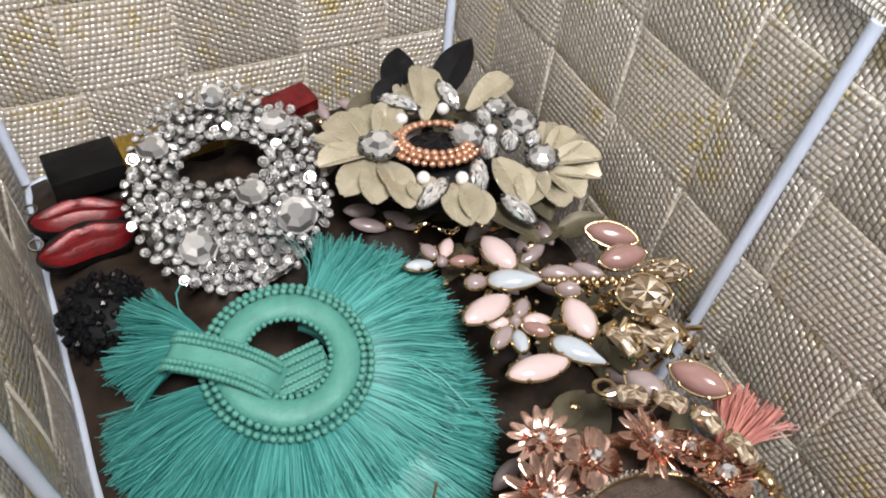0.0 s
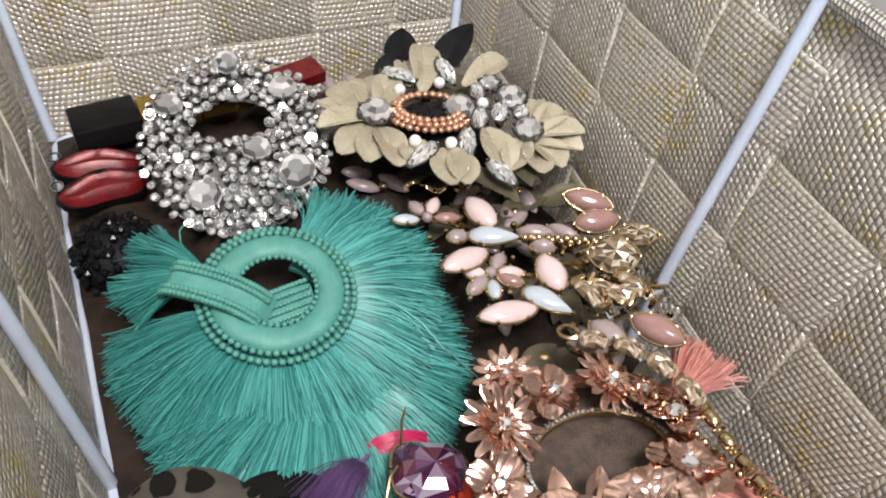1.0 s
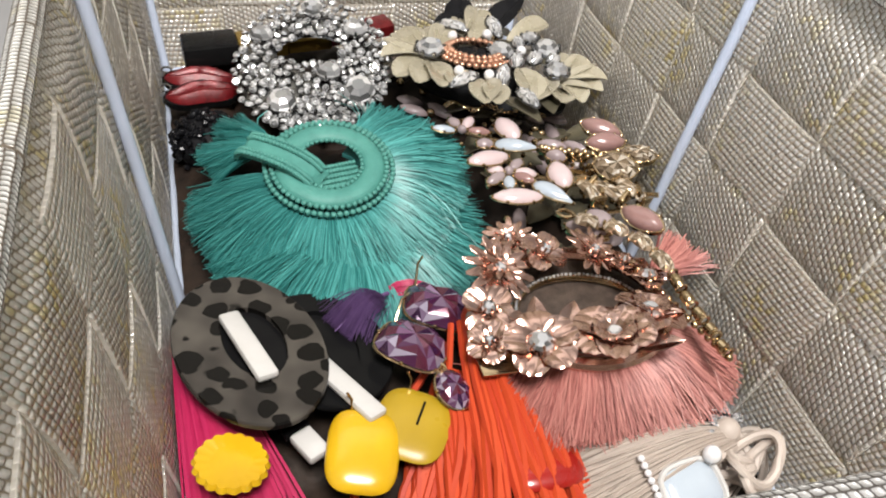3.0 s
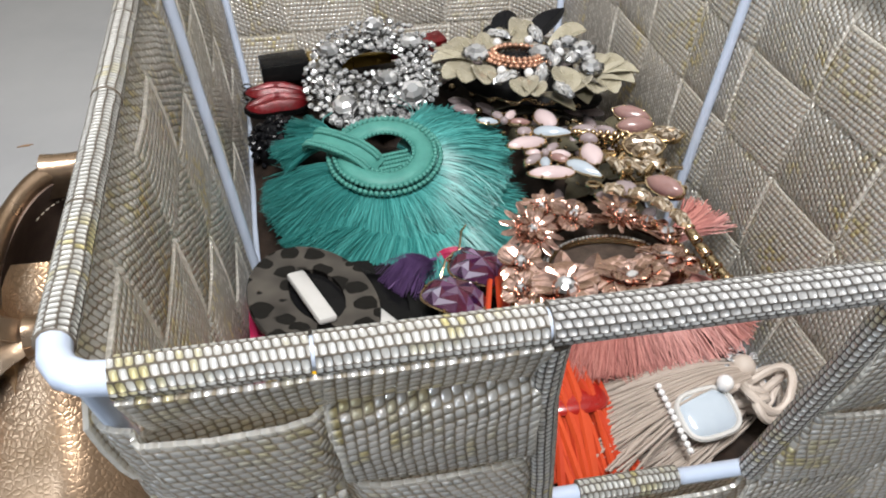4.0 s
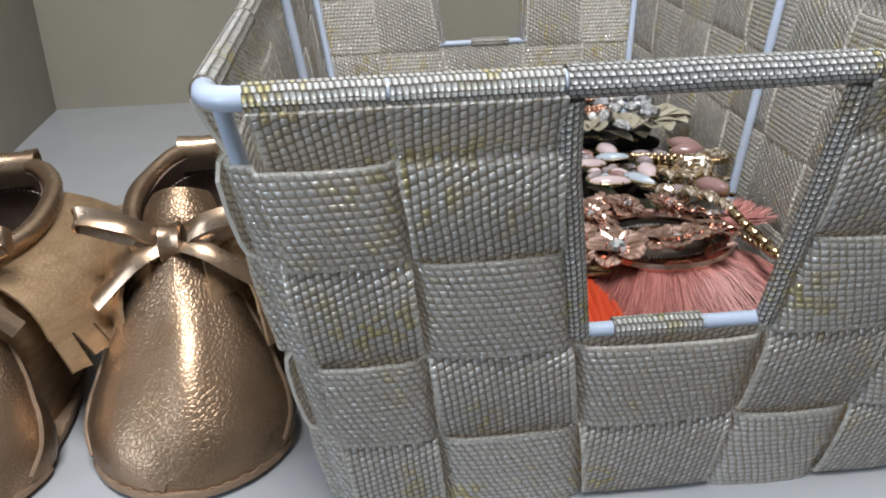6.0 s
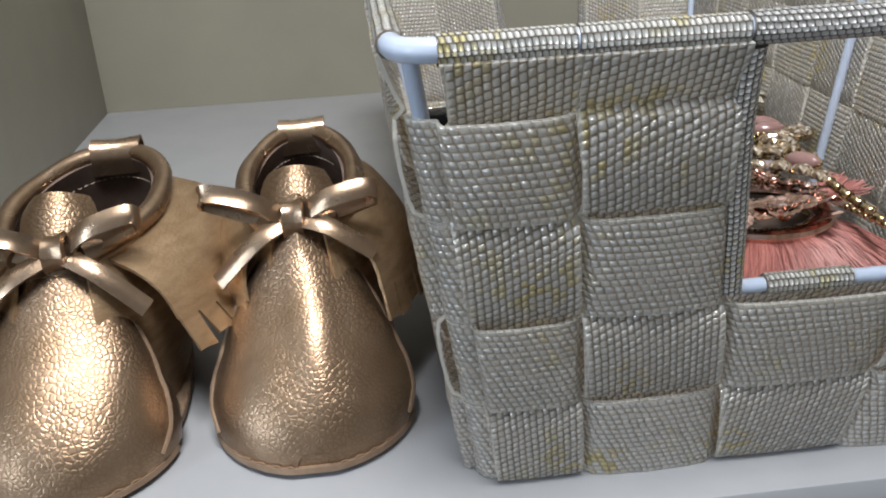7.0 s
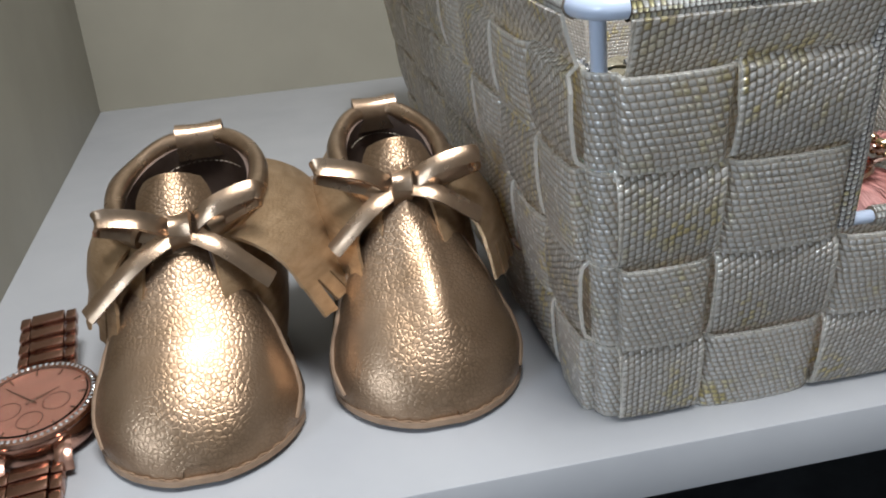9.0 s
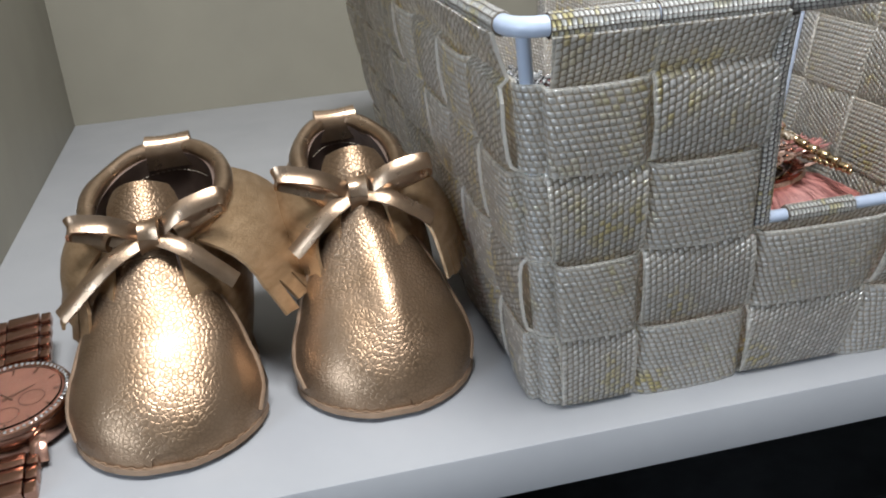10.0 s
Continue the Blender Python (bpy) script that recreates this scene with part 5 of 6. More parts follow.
for k in range(40):
    x, y = R.uniform(0.104, 0.134), R.uniform(0.139, 0.190)
    ball(bm, (x, y, 0.0395 + R.uniform(-0.001, 0.001)), R.uniform(0.0006, 0.0011), 6, 4)
part("gold_frame", bm, M["goldm"], ps)

gs = thing("gold_stone_earring", "gold framed mauve and champagne stone earring tipped on its edge", "earring", None, "stone statement earrings")
for a, b, w, mt, z, roll in (((0.1515, 0.1775), (0.1645, 0.1685), 0.0038, "mauve", 0.0455, 30), ((0.1485, 0.1645), (0.163, 0.1625), 0.0038, "mauve", 0.046, 26), ((0.147, 0.153), (0.1615, 0.1465), 0.0062, "champagne", 0.045, 22),
                             ((0.158, 0.157), (0.171, 0.1515), 0.0036, "champagne", 0.0465, 20), ((0.131, 0.1685), (0.1415, 0.1635), 0.0028, "greystone", 0.0435, 10), ((0.1325, 0.1625), (0.139, 0.1585), 0.0026, "greystone", 0.043, 10),
                             ((0.141, 0.168), (0.148, 0.159), 0.0024, "greystone", 0.0435, 10), ((0.146, 0.126), (0.1545, 0.1125), 0.0040, "mauve", 0.046, 30), ((0.136, 0.1305), (0.141, 0.1195), 0.0038, "greystone", 0.042, 10), ((0.128, 0.1285), (0.142, 0.121), 0.0034, "greystone", 0.039, 0)):
    m, half = aim(a, b, z, R.uniform(-8, 8), roll)
    jewel(gs, m, "marquise", half, w, 0.003, M[mt], M["goldm"], mt != "champagne", "stone", 6)
    body = part("gold_cup", gem_bm("marquise", half * 0.95, w * 0.95, 0.0030, True, 14), M["goldm"], gs)
    body.matrix_basis = m @ pose(0, 0, -0.0030)
for a, b in (((0.1375, 0.143), (0.1405, 0.132)), ((0.1435, 0.137), (0.1555, 0.1335)), ((0.1425, 0.1425), (0.1495, 0.131)), ((0.151, 0.142), (0.157, 0.130))):
    m, half = aim(a, b, 0.0445, R.uniform(-12, 12), R.uniform(-25, 25))
    bm = bmesh.new()
    bm.free()
    bm = gem_bm("cushion", half * 1.05, 0.0026, 0.0024, False, 12)
    q = part("baguette", bm, M["champagne"], gs, "", False)
    q.matrix_basis = m
    bm = bmesh.new()
    for e in (-1, 1):
        box(bm, e * half - 0.0008, e * half + 0.0008, -0.0026, 0.0026, -0.0018, 0.0022, 0.0004)
    part("gold_clip", bm, M["goldm"], q)
bm = bmesh.new()
for k in range(90):
    e = R.random()
    x, y = 0.132 + 0.034 * R.random(), 0.128 + 0.048 * e
    ball(bm, (x, y, 0.0395 + R.uniform(-0.002, 0.0035)), R.uniform(0.0007, 0.0014), 6, 4)
for k in range(9):
    x, y = R.uniform(0.134, 0.162), R.uniform(0.128, 0.170)
    a = R.uniform(0, 6)
    tube(bm, [(x, y, 0.040), (x + 0.010 * math.cos(a), y + 0.010 * math.sin(a), 0.0425)], 0.0009, 6)
for k in range(24):
    e = k / 23
    ball(bm, (0.131 + 0.030 * e, 0.164 - 0.012 * e, 0.045 + 0.0008 * math.sin(3 * k)), 0.0013, 7, 5)
part("gold_beading", bm, M["goldm"], gs)
hook = part("gold_hook", tube(bmesh.new(), [(0.127 + 0.0032 * math.cos(a), 0.127 + 0.003 * math.sin(a), 0.0425 + 0.0006 * a) for a in [k * 0.4 for k in range(13)]], 0.0007, 6), M["goldm"], gs)

# gold baguette chain along the side
ch = thing("gold_bar_chain", "gold bracelet of champagne baguettes and barrel beads", "bracelet")
path = curve([(0.1290, 0.1245, 0.0435), (0.1390, 0.1185, 0.0445), (0.1450, 0.1080, 0.046), (0.1475, 0.0960, 0.0465), (0.1480, 0.0820, 0.0455), (0.1500, 0.0700, 0.044), (0.1525, 0.0590, 0.041)], 6)
steps = [(0, 4), (5, 9), (10, 14), (15, 19), (20, 22), (23, 25), (26, 28), (29, 31), (32, 34)]
for k, k2 in steps:
    p, q = path[k], path[k2]
    m, half = aim(p[:2], q[:2], (p.z + q.z) / 2)
    bm = bmesh.new()
    if k < 20:
        bm.free()
        bm = gem_bm("cushion", half * 1.1, 0.0029, 0.0026, False, 12)
        b = part("baguette", bm, M["champagne"], ch, "", False)
    else:
        lathe(bm, [(0.0012, -half), (0.0019, -half * 0.6), (0.0019, half * 0.6), (0.0012, half)], 12)
        for v in bm.verts:
            v.co = Vector((v.co.z, v.co.y, v.co.x))
        b = part("barrel_bead", bm, M["goldm"], ch)
    b.matrix_basis = m
    bm = bmesh.new()
    tube(bm, [(half * 1.4, 0.0017 * math.cos(a), 0.0015 * math.sin(a)) for a in [j * math.pi / 6 for j in range(12)]], 0.0005, 5, True)
    part("link_ring", bm, M["goldm"], b)
for k in range(16):
    e = k / 15
    bm = bmesh.new()
    ball(bm, (0.139 + 0.013 * e, 0.101 - 0.040 * e, 0.0435 - 0.002 * e), 0.0013, 8, 6)
    part("round_bead", bm, M["goldm"], ch)

# pink gold flower earring with its coral fringe
rg = thing("flower_tassel_earring", "pink gold flower hoop earring with coral silk fringe", "earring", None, "flower tassel earrings")
RC = (0.120, 0.092)


def coral_reach(a):
    d = math.degrees(a)
    return 0.0445 + 0.006 * math.exp(-((d + 30) / 25) ** 2) - 0.004 * math.exp(-((d + 90) / 20) ** 2)


R = random.Random(31)
a0, a1 = radians(-148), radians(-18)
fan = part("fringe", strand_fan(bmesh.new(), (*RC, 0.036), a0, a1, 0.018, coral_reach, 2600, R, 0.0002, -0.001, 0.010), M["pinksilk"], rg, "spread coral pink silk fringe")
part("fringe_bed", fan_bed((*RC, 0.036), a0, a1, 0.014, coral_reach, -0.001, 0.010), M["pinksilk"], fan)
part("side_fringe", strand_fan(bmesh.new(), (0.144, 0.100, 0.036), radians(8), radians(50), 0.004, lambda a: 0.026, 160, R, 0.00026, 0, -0.004), M["pinksilk"], rg)
N = 60
for nm, rx, ry, z, r, mt in (("hoop", 0.026, 0.024, 0.0370, 0.0022, "copper"), ("inner_hoop", 0.0205, 0.0150, 0.0350, 0.0011, "goldm"), ("lower_hoop", 0.0225, 0.0165, 0.0325, 0.0012, "goldm")):
    part(nm, tube(bmesh.new(), [(RC[0] + rx * math.cos(2 * math.pi * k / N), RC[1] + ry * math.sin(2 * math.pi * k / N) , z) for k in range(N)], r, 8, True), M[mt], rg)
bm = bmesh.new()
rows = [[(RC[0] + 0.030 * e * math.cos(a), RC[1] + 0.028 * e * math.sin(a), 0.0315 + 0.001 * e) for e in (0.02, 0.4, 0.7, 1)] for a in [2 * math.pi * k / 40 for k in range(41)]]
part("oval_backing", sheet(bm, rows, 0.0015), M["taupe"], rg)
bm = bmesh.new()
for rx, ry, z in ((0.0205, 0.0150, 0.0362), (0.0225, 0.0165, 0.0338)):
    for k in range(90):
        a = 2 * math.pi * k / 90
        ball(bm, (RC[0] + rx * math.cos(a), RC[1] + ry * math.sin(a), z), 0.0006, 5, 4)
part("beaded_rim", bm, M["crystal"], rg)


def petal_bm(L, w, cup, n=7, ribs=4):
    rows = []
    for i in range(n):
        e = i / (n - 1)
        ww = w / 2 * max(0.12, math.sin(math.pi * (0.05 + 0.60 * e)) ** 0.8)
        rows.append([(L * e * (1 - 0.34 * e * (1 - math.sqrt(max(0.0, 1 - 0.97 * c * c)))), ww * c, cup * L * (e * 1.3 - 1.05 * e * e) + 0.22 * ww * c * c + 0.035 * w * math.cos(c * ribs * math.pi) * (0.4 + e) * 0.5) for c in [-1 + 2 * k / 12 for k in range(13)]])
    return sheet(bmesh.new(), rows, 0.0003)


def flower(x, y, z, r, kind, tilt, gem_r):
    f = part("flower", lathe(bmesh.new(), [(r * 0.12, -0.001), (r * 0.2, 0.0), (r * 0.14, 0.0012)], 12), M["copper"], rg)
    f.matrix_basis = pose(x, y, z, tilt[0], tilt[1], R.uniform(0, 90))
    n, w, cup = {"daisy": (14, 0.25, 0.35), "four": (4, 0.98, 0.26), "five": (5, 1.0, 0.42), "double": (6, 0.92, 0.55)}[kind]
    proto = None
    for k in range(n):
        if proto is None:
            proto = ob = part("petal", petal_bm(r, r * w, cup), M["copper"], f)
        else:
            ob = proto.copy()
            scene.collection.objects.link(ob)
        ob.matrix_basis = pose(0, 0, 0.0003 * (k % 2), 0, 0, 360 * k / n + R.uniform(-4, 4)) @ pose(0, 0, 0, 0, R.uniform(-14, 4), 0)
    if kind in ("double", "daisy"):
        for k in range(n // 2 + 1):
            ob = proto.copy()
            scene.collection.objects.link(ob)
            ob.matrix_basis = pose(0, 0, 0.0012, 0, -26, 360 * (k + 0.5) / (n // 2 + 1)) @ Matrix.Diagonal((0.62, 0.7, 0.8, 1))
    stone(f, (0, 0, 0.0026), gem_r, R, "centre_stone", None, 8)
    bm = bmesh.new()
    for k in range(6):
        a = k * math.pi / 3
        tube(bm, [(gem_r * math.cos(a), gem_r * math.sin(a), 0.001), (gem_r * 1.0 * math.cos(a), gem_r * math.sin(a), 0.0034), (gem_r * 0.7 * math.cos(a), gem_r * 0.7 * math.sin(a), 0.0042)], 0.0004, 5)
    part("claw_setting", bm, M["copper"], f)


for x, y, z, r, kind, tilt, gr in ((0.0970, 0.1070, 0.0405, 0.0115, "daisy", (12, -18), 0.0018), (0.1130, 0.1115, 0.0420, 0.0080, "four", (18, 0), 0.0016), (0.1290, 0.1095, 0.0415, 0.0100, "daisy", (14, 14), 0.0017),
                                   (0.1060, 0.1220, 0.0385, 0.0090, "daisy", (-10, -10), 0.0014), (0.0900, 0.0925, 0.0390, 0.0085, "four", (6, -20), 0.0018), (0.1410, 0.0940, 0.0420, 0.0085, "four", (0, 22), 0.0022),
                                   (0.0995, 0.0740, 0.0415, 0.0110, "five", (-10, -8), 0.0030), (0.1205, 0.0715, 0.0430, 0.0125, "double", (-12, 4), 0.0028), (0.1345, 0.0785, 0.0430, 0.0110, "double", (-4, 16), 0.0030),
                                   (0.0875, 0.0815, 0.0365, 0.0070, "five", (-4, -18), 0.0014), (0.1380, 0.1040, 0.0400, 0.0080, "five", (10, 20), 0.0014)):
    flower(x, y, z, r * 1.02, kind, tilt, gr * 1.25)
for a, b in (((0.1005, 0.0795), (0.1025, 0.0905)), ((0.1090, 0.0790), (0.1140, 0.0870)), ((0.0965, 0.0830), (0.0925, 0.0850)), ((0.1110, 0.0770), (0.1190, 0.0810)), ((0.1290, 0.0690), (0.1400, 0.0660))):
    leaf(rg, a, b, 0.0430, 0.0062, M["copper"], "metal_leaf", -22, 0, 0.3)
part("tan_plate", box(bmesh.new(), 0.083, 0.100, 0.072, 0.090, 0.0335, 0.0345, 0.0004), M["goldm"], rg)

# leopard discs with white sticks


def disc_earring(label, at, rx, ry, seed, stickpose):
    d = thing("leopard_disc_earring", label, "earring", at, "leopard disc earrings")
    bm = bmesh.new()
    o = outline_pts("round", 56)
    prof = [(0.985, -0.0012), (1.0, -0.0007), (1.0, 0.0007), (0.985, 0.0012)]
    rings = [[bm.verts.new((x * rx * s + (1 - s) * 0, y * ry * s, z)) for x, y in o] for s, z in prof]
    inn = [[bm.verts.new((0.0015 + x * 0.0088, 0.001 + y * 0.0150, z)) for x, y in o] for z in (-0.0012, 0.0012)]
    allr = [inn[0]] + rings + [inn[1]]
    for A, B in zip(allr, allr[1:] + allr[:1]):
        for k in range(56):
            bm.faces.new((A[k - 1], A[k], B[k], B[k - 1])[::-1])
    part("disc", bm, M["leopard"] if seed == 1 else M["black"], d, "tortoise grey acrylic disc with black spots" if seed == 1 else "glossy black acrylic disc")
    bm = bmesh.new()
    lathe(bm, [(0.008, -0.0018), (0.0098, -0.0018), (0.0098, -0.0006)], 32)
    for v in bm.verts:
        v.co = Vector((v.co.x + 0.0018, v.co.y * 1.6 + 0.001, v.co.z))
    part("black_insert", bm, M["black"], d)
    st = bmesh.new()
    box(st, -0.0142, 0.0142, -0.0032, 0.0032, -0.0012, 0.0016, 0.0011)
    s = part("white_stick", st, M["white"], d)
    s.matrix_basis = stickpose
    return d


disc_earring("leopard acrylic disc earring with a white stick on top", pose(0.0213, 0.0970, 0.0305, -3, 5, 10), 0.0210, 0.0315, 1, pose(-0.0012, -0.0020, 0.0026, 0, 0, -82))
disc_earring("black acrylic disc earring with white stick beneath another", pose(0.0425, 0.0985, 0.0245, -3, 6, 10), 0.0200, 0.0250, 2, pose(-0.0005, -0.0190, 0.0026, 0, 0, -70))
so = thing("stick_earring", "black and white acrylic stick earring under the discs", "earring", pose(0.0335, 0.0675, 0.0215, 0, 0, -62))
part("white_end", box(bmesh.new(), -0.004, 0.006, -0.0034, 0.0034, -0.001, 0.0022, 0.0009), M["white"], so)
part("black_bar", box(bmesh.new(), -0.020, -0.0042, -0.0040, 0.0040, -0.0012, 0.0020, 0.0008), M["black"], so)

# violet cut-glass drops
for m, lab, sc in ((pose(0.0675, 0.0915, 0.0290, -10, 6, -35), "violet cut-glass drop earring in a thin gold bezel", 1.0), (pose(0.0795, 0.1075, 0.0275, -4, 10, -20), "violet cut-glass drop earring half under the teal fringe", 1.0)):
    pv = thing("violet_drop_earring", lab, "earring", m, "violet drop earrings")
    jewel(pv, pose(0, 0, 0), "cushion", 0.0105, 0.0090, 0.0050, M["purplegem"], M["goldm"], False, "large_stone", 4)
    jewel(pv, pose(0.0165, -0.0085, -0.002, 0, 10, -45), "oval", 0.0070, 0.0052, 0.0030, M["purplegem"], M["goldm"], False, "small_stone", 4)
    bm = bmesh.new()
    tube(bm, [(0.0105 + 0.0018 * math.cos(a), -0.0045 + 0.0018 * math.sin(a), 0.0) for a in [k * math.pi / 7 for k in range(14)]], 0.0004, 5, True)
    tube(bm, [(-0.008, 0.006, 0.001), (-0.009, 0.011, 0.006), (-0.008, 0.0145, 0.0065)], 0.0004, 6)
    part("ear_post", bm, M["goldm"], pv)

# loose tassels and feather
R = random.Random(41)


def tassel(name, label, material, a, b, spread, count, r, z0, z1, seed, cat="tassel", head=True, wav=0.0):
    q = random.Random(seed)
    t = thing(name, label, cat)
    a, b = Vector((*a, z0)), Vector((*b, z1))
    d = (b - a)
    s = Vector((-d.y, d.x, 0)).normalized()
    bm = bmesh.new()
    for k in range(count):
        o, w = q.gauss(0, 0.33), q.uniform(-1, 1)
        L = q.uniform(0.9, 1.05)
        pts = []
        for i in range(7):
            e = i / 6
            lift = 0.007 * math.sin(math.pi * e) * (0.5 + 0.5 * (1 - abs(o)))
            pts.append(a + d * e * L + s * (o * spread * (0.25 + 0.75 * e) + wav * math.sin(5 * e + 6 * w) * e) + Vector((0, 0, lift + w * 0.0022)))
        tube(bm, pts, r * q.uniform(0.85, 1.15), 5 if r > 0.0005 else 3)
    part("threads", bm, material, t)
    if head:
        bm = bmesh.new()
        ball(bm, a + Vector((0, 0, 0.001)), 0.0042, 10, 8)
        part("knot", bm, material, t)
    return t


tassel("cord_tassel", "orange-red waxed cord tassel draped over the heap", M["orange"], (0.0885, 0.0985), (0.0900, 0.0230), 0.030, 64, 0.00115, 0.030, 0.009, 1, wav=0.003)
tassel("cord_tassel", "orange-red cord tassel under the violet drops", M["orange"], (0.078, 0.085), (0.068, 0.042), 0.024, 48, 0.00115, 0.021, 0.010, 2, head=False, wav=0.003)
tassel("thread_tassel", "magenta thread tassel along the basket wall", M["magenta"], (0.0035, 0.112), (0.016, 0.050), 0.020, 240, 0.0004, 0.020, 0.014, 3, head=False)
tassel("thread_tassel", "magenta thread tassel under the teal fringe", M["magenta"], (0.064, 0.1235), (0.084, 0.1205), 0.005, 120, 0.0003, 0.0175, 0.0175, 4, head=False)
tassel("feather", "soft purple feather under the teal fringe", M["purplef"], (0.064, 0.117), (0.049, 0.106), 0.013, 420, 0.00009, 0.0240, 0.0230, 5, "feather", False)
part("quill", tube(bmesh.new(), [(0.0665, 0.119, 0.0245), (0.057, 0.112, 0.0285), (0.047, 0.1045, 0.0250)], [0.0007, 0.0005, 0.0002], 6), M["purplef"], bpy.data.objects["feather"])
tassel("thread_tassel", "cream silk tassel by the basket grip", M["cream"], (0.152, 0.050), (0.098, 0.044), 0.026, 260, 0.0005, 0.021, 0.013, 6, wav=0.002)
tassel("thread_tassel", "cream silk tassel curled in the basket corner", M["cream"], (0.158, 0.046), (0.112, 0.030), 0.020, 180, 0.0005, 0.012, 0.007, 7, wav=0.003)

# yellow discs
for m, mt, lab, rx, ry, hook_ in ((pose(0.0470, 0.0600, 0.0250, 8, 4, -15), "yellow", "glossy yellow acrylic drop earring", 0.0098, 0.0125, 1), (pose(0.0620, 0.0665, 0.0245, 4, 4, -30), "mustard", "mustard acrylic disc earring with a dark mark", 0.0105, 0.0115, 0)):
    y = thing("acrylic_disc_earring", lab, "earring", m, "yellow acrylic earrings")
    bm = gem_bm("cushion", rx, ry, 0.0030 if hook_ else 0.0022, True, 32)
    part("disc", bm, M[mt], y)
    bm = bmesh.new()
    tube(bm, [(-0.004, ry - 0.001, 0.0), (-0.0045, ry + 0.001, 0.003), (-0.006, ry + 0.0015, 0.005)], 0.0004, 6)
    part("ear_post", bm, M["goldm"], y)
    if not hook_:
        part("dark_mark", box(bmesh.new(), 0.001, 0.0017, -0.001, 0.007, 0.0021, 0.0026, 0.0001), M["black"], y)
sc_ = thing("scalloped_disc_earring", "yellow scalloped flower disc earring near the wall", "earring", pose(0.0130, 0.0610, 0.0265, -4, 6, 0))
bm = bmesh.new()
N = 96
prof = [(0.0, 0.001), (0.6, 0.0008), (0.92, 0.0016), (1.0, 0.0), (0.9, -0.0012)]
rings = [[bm.verts.new(((0.0092 * s + (0.0008 * abs(math.sin(9 * a)) if s > 0.8 else 0)) * math.cos(a), (0.0092 * s + (0.0008 * abs(math.sin(9 * a)) if s > 0.8 else 0)) * math.sin(a), z)) for a in [2 * math.pi * k / N for k in range(N)]] for s, z in prof[1:]]
for A, B in zip(rings, rings[1:]):
    for k in range(N):
        bm.faces.new((A[k - 1], B[k - 1], B[k], A[k]))
bm.faces.new(rings[0])
part("disc", bm, M["yellow"], sc_)
rd = thing("red_disc_earring", "red acrylic disc earring under the coral fringe", "earring", pose(0.0950, 0.0500, 0.0200, -6, 0, 0))
part("disc", gem_bm("cushion", 0.0115, 0.0085, 0.0030, True, 28), M["redstone"], rd)

# pale pouch-shaped charm with its string of pearls
cg = thing("pale_charm_earring", "pale grey enamel charm edged with tiny pearls", "earring", pose(0.1330, 0.0340, 0.0215, 22, 0, 10))
part("plate", gem_bm("cushion", 0.0088, 0.0070, 0.0020, True, 28), M["bluestone"], cg)
part("rim", bezel_bm("cushion", 0.0092, 0.0074, 0.0006, 0.0009, 0), M["white"], cg)
for k in range(11):
    bm = bmesh.new()
    ball(bm, (-0.0112, -0.009 + 0.0021 * k, 0.0008), 0.0011, 8, 6)
    part("tiny_pearl", bm, M["pearl"], cg)
bm = bmesh.new()
ball(bm, (0.0085, 0.0065, 0.003), 0.0027, 12, 8)
part("pearl", bm, M["pearl"], cg)
R = random.Random(51)
kb = thing("knotted_cord", "cream knotted cord bunch at the basket corner", "cord")
for j in range(7):
    c = Vector((0.150 + R.uniform(-0.006, 0.006), 0.034 + R.uniform(-0.008, 0.016), 0.012 + 0.0018 * j))
    w = [R.uniform(-1, 1) for _ in range(6)]
    pts = [c + Vector((0.0085 * math.cos(a + w[0]), 0.0075 * math.sin(a * (1 + 0.0) + w[1]), 0.003 * math.sin(2 * a + w[2]))) for a in [k * math.pi / 14 for k in range(28)]]
    part("cord_loop", tube(bmesh.new(), pts, 0.0014, 8, True), M["cream"], kb)
cc = thing("crystal_cluster_earring", "small grey crystal cluster under the coral fringe", "earring", pose(0.1480, 0.0560, 0.0225, -10, 8, 0))
bm = bmesh.new()
ball(bm, (0, 0, -0.002), 0.008, 12, 8, (1.4, 1.0, 0.4))
part("backing", bm, M["silver"], cc)
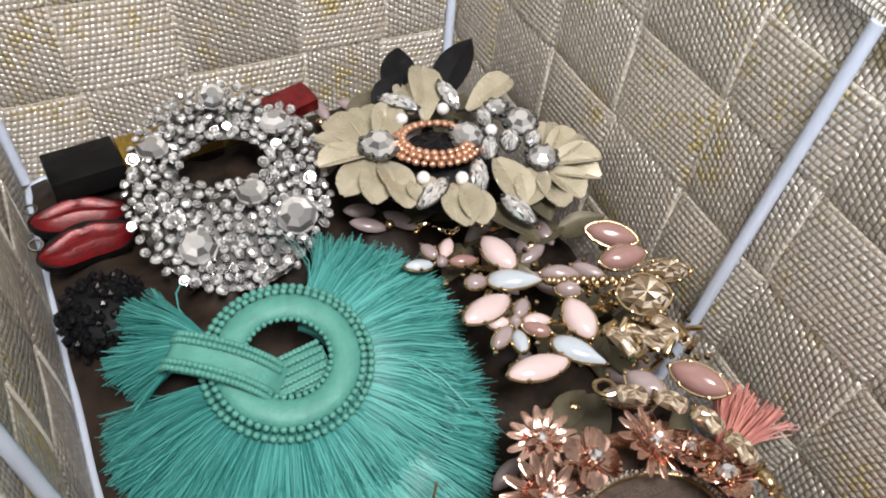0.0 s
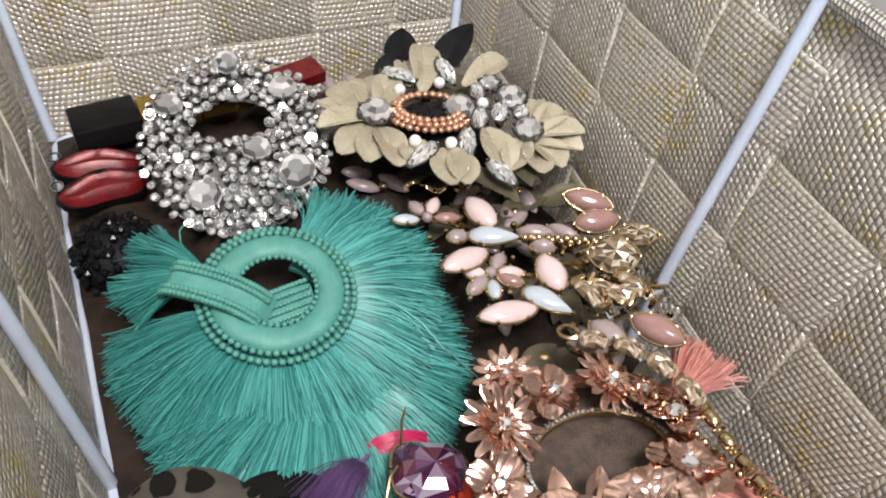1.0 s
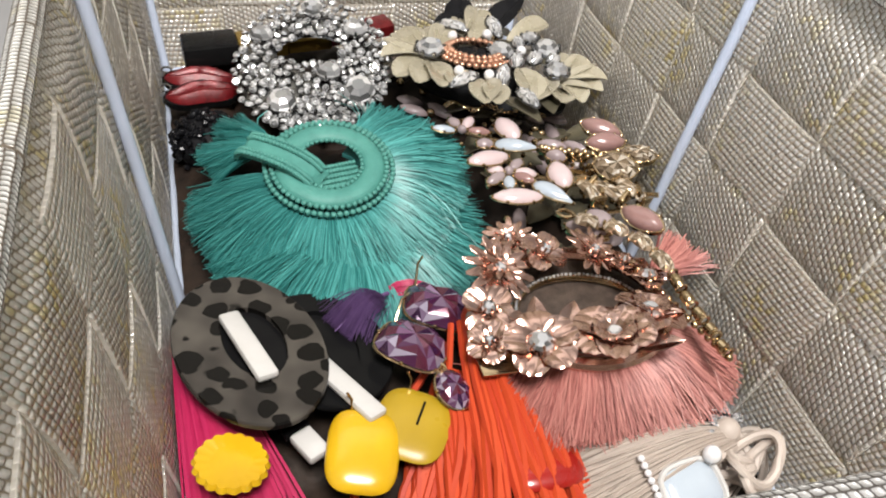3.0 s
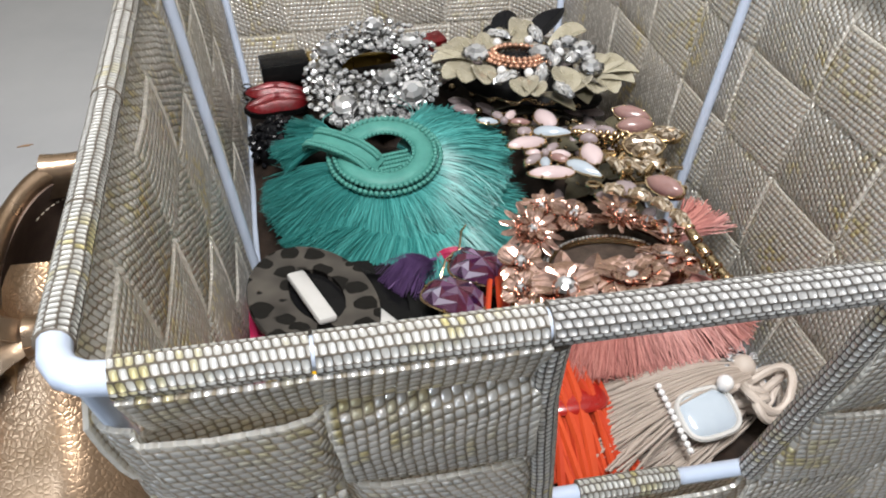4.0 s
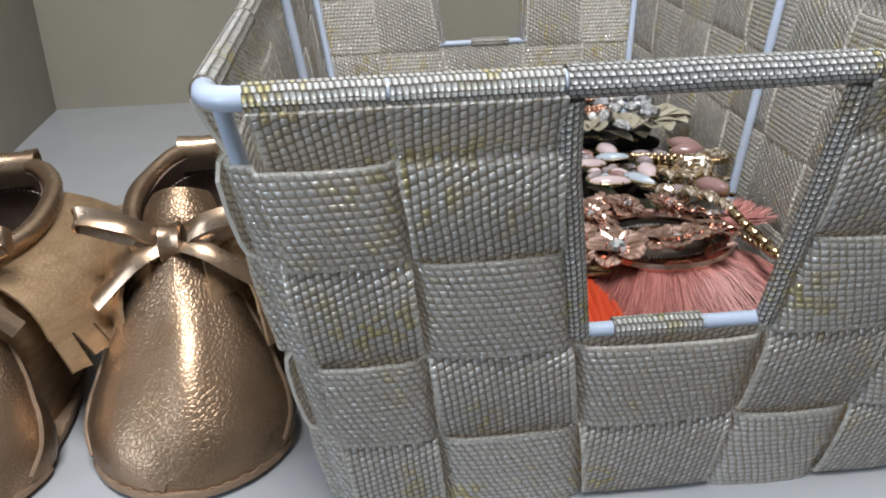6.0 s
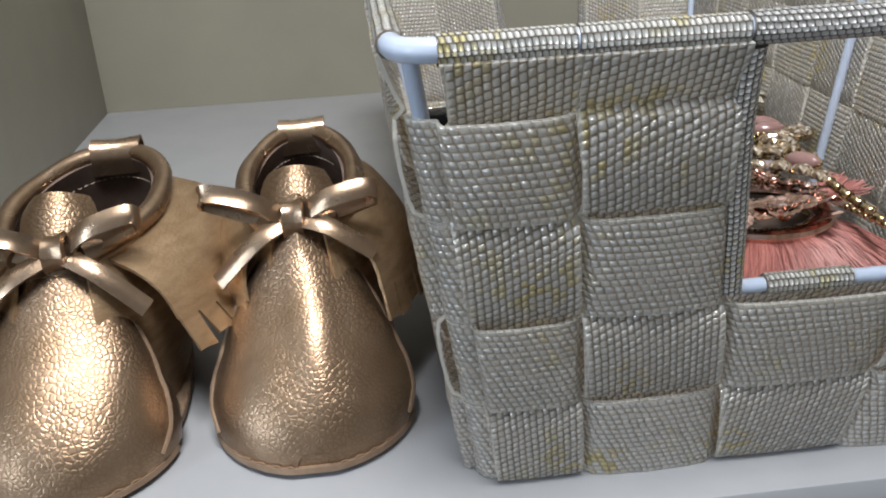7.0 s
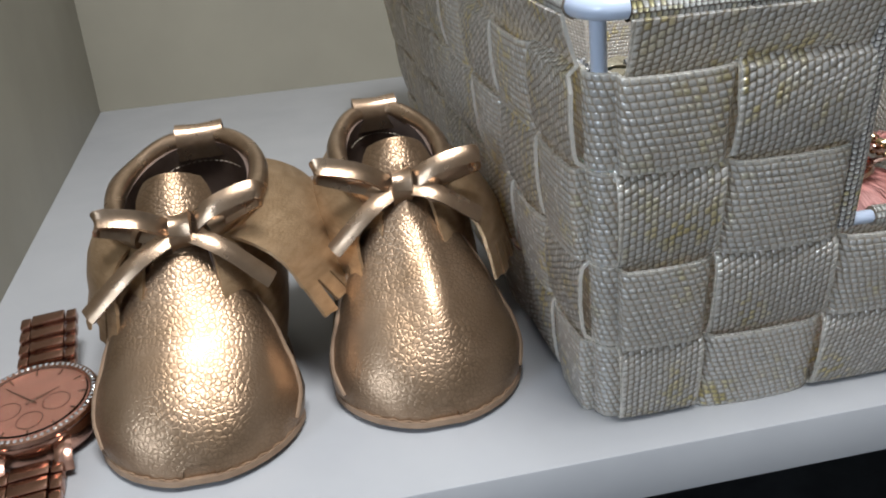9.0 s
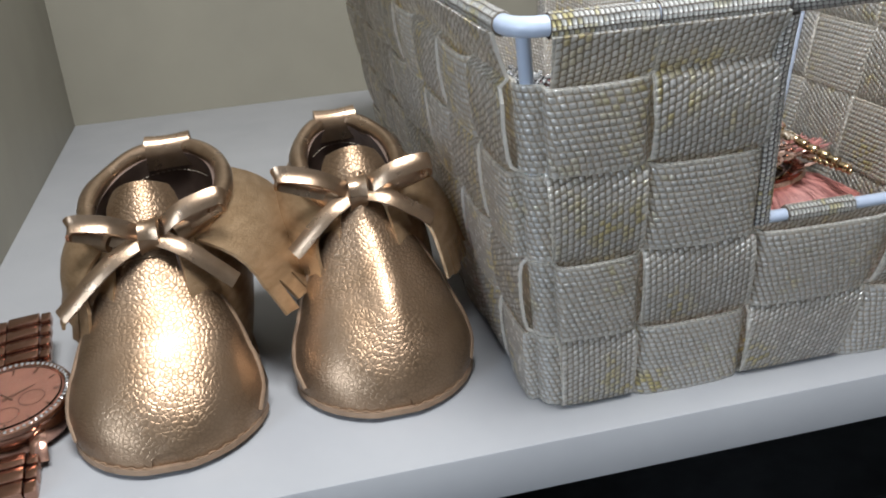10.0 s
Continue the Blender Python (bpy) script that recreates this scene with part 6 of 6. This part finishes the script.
for k in range(34):
    a, e = R.uniform(0, 6.28), math.sqrt(R.random())
    stone(cc, (0.0115 * e * math.cos(a), 0.0085 * e * math.sin(a), 0.0016 - 0.002 * e * e), R.uniform(0.0010, 0.0016), R)

# added bag shapes, near-black to keep the gap below the shelf dark
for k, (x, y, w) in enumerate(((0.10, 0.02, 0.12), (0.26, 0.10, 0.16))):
    b = thing("dark_bag", "added bag shape, near-black to fill the shade under the shelf", "bag", pose(x, y, -0.300, 0, 0, 20 * k))
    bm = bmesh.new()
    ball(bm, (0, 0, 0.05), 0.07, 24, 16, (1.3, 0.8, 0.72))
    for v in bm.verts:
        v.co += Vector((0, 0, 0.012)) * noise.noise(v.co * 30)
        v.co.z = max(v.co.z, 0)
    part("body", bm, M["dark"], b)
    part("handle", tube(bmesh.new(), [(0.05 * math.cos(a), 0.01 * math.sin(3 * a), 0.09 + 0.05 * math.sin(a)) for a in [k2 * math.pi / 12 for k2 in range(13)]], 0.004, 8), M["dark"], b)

# worn marks on the shelf behind the shoes and a pale strip of tape
for k, (x, y, w, h) in enumerate(((-0.119, 0.258, 0.011, 0.004), (-0.104, 0.271, 0.008, 0.0016), (-0.075, 0.259, 0.010, 0.0022), (-0.091, 0.2545, 0.012, 0.0010))):
    bm = bmesh.new()
    q = random.Random(60 + k)
    n = 22
    o = [(w / 2 * math.cos(2 * math.pi * j / n) * q.uniform(0.6, 1.15), h / 2 * math.sin(2 * math.pi * j / n) * q.uniform(0.5, 1.4)) for j in range(n)]
    top = [bm.verts.new((a, b, 0.0003)) for a, b in o]
    bot = [bm.verts.new((a, b, 0.0)) for a, b in o]
    bm.faces.new(top)
    for j in range(n):
        bm.faces.new((bot[j - 1], bot[j], top[j], top[j - 1]))
    t = tagged(part("chipped_mark", bm, M["thread"]), "brown chipped mark in the white shelf surface", "chip", "chips in the shelf")
    t.matrix_basis = pose(x, y, 0.0001, 0, 0, 12 * k)
tp = thing("pale_strip", "short pale plastic strip lying on the shelf", "strip", pose(-0.079, 0.1755, 0.0, 0, 0, 4))
part("strip_body", ribbon([(-0.010, 0, 0.002), (0, 0, 0.0028), (0.010, 0, 0.002)], (0, 1, 0), 0.005, 0.0022), M["white"], tp)
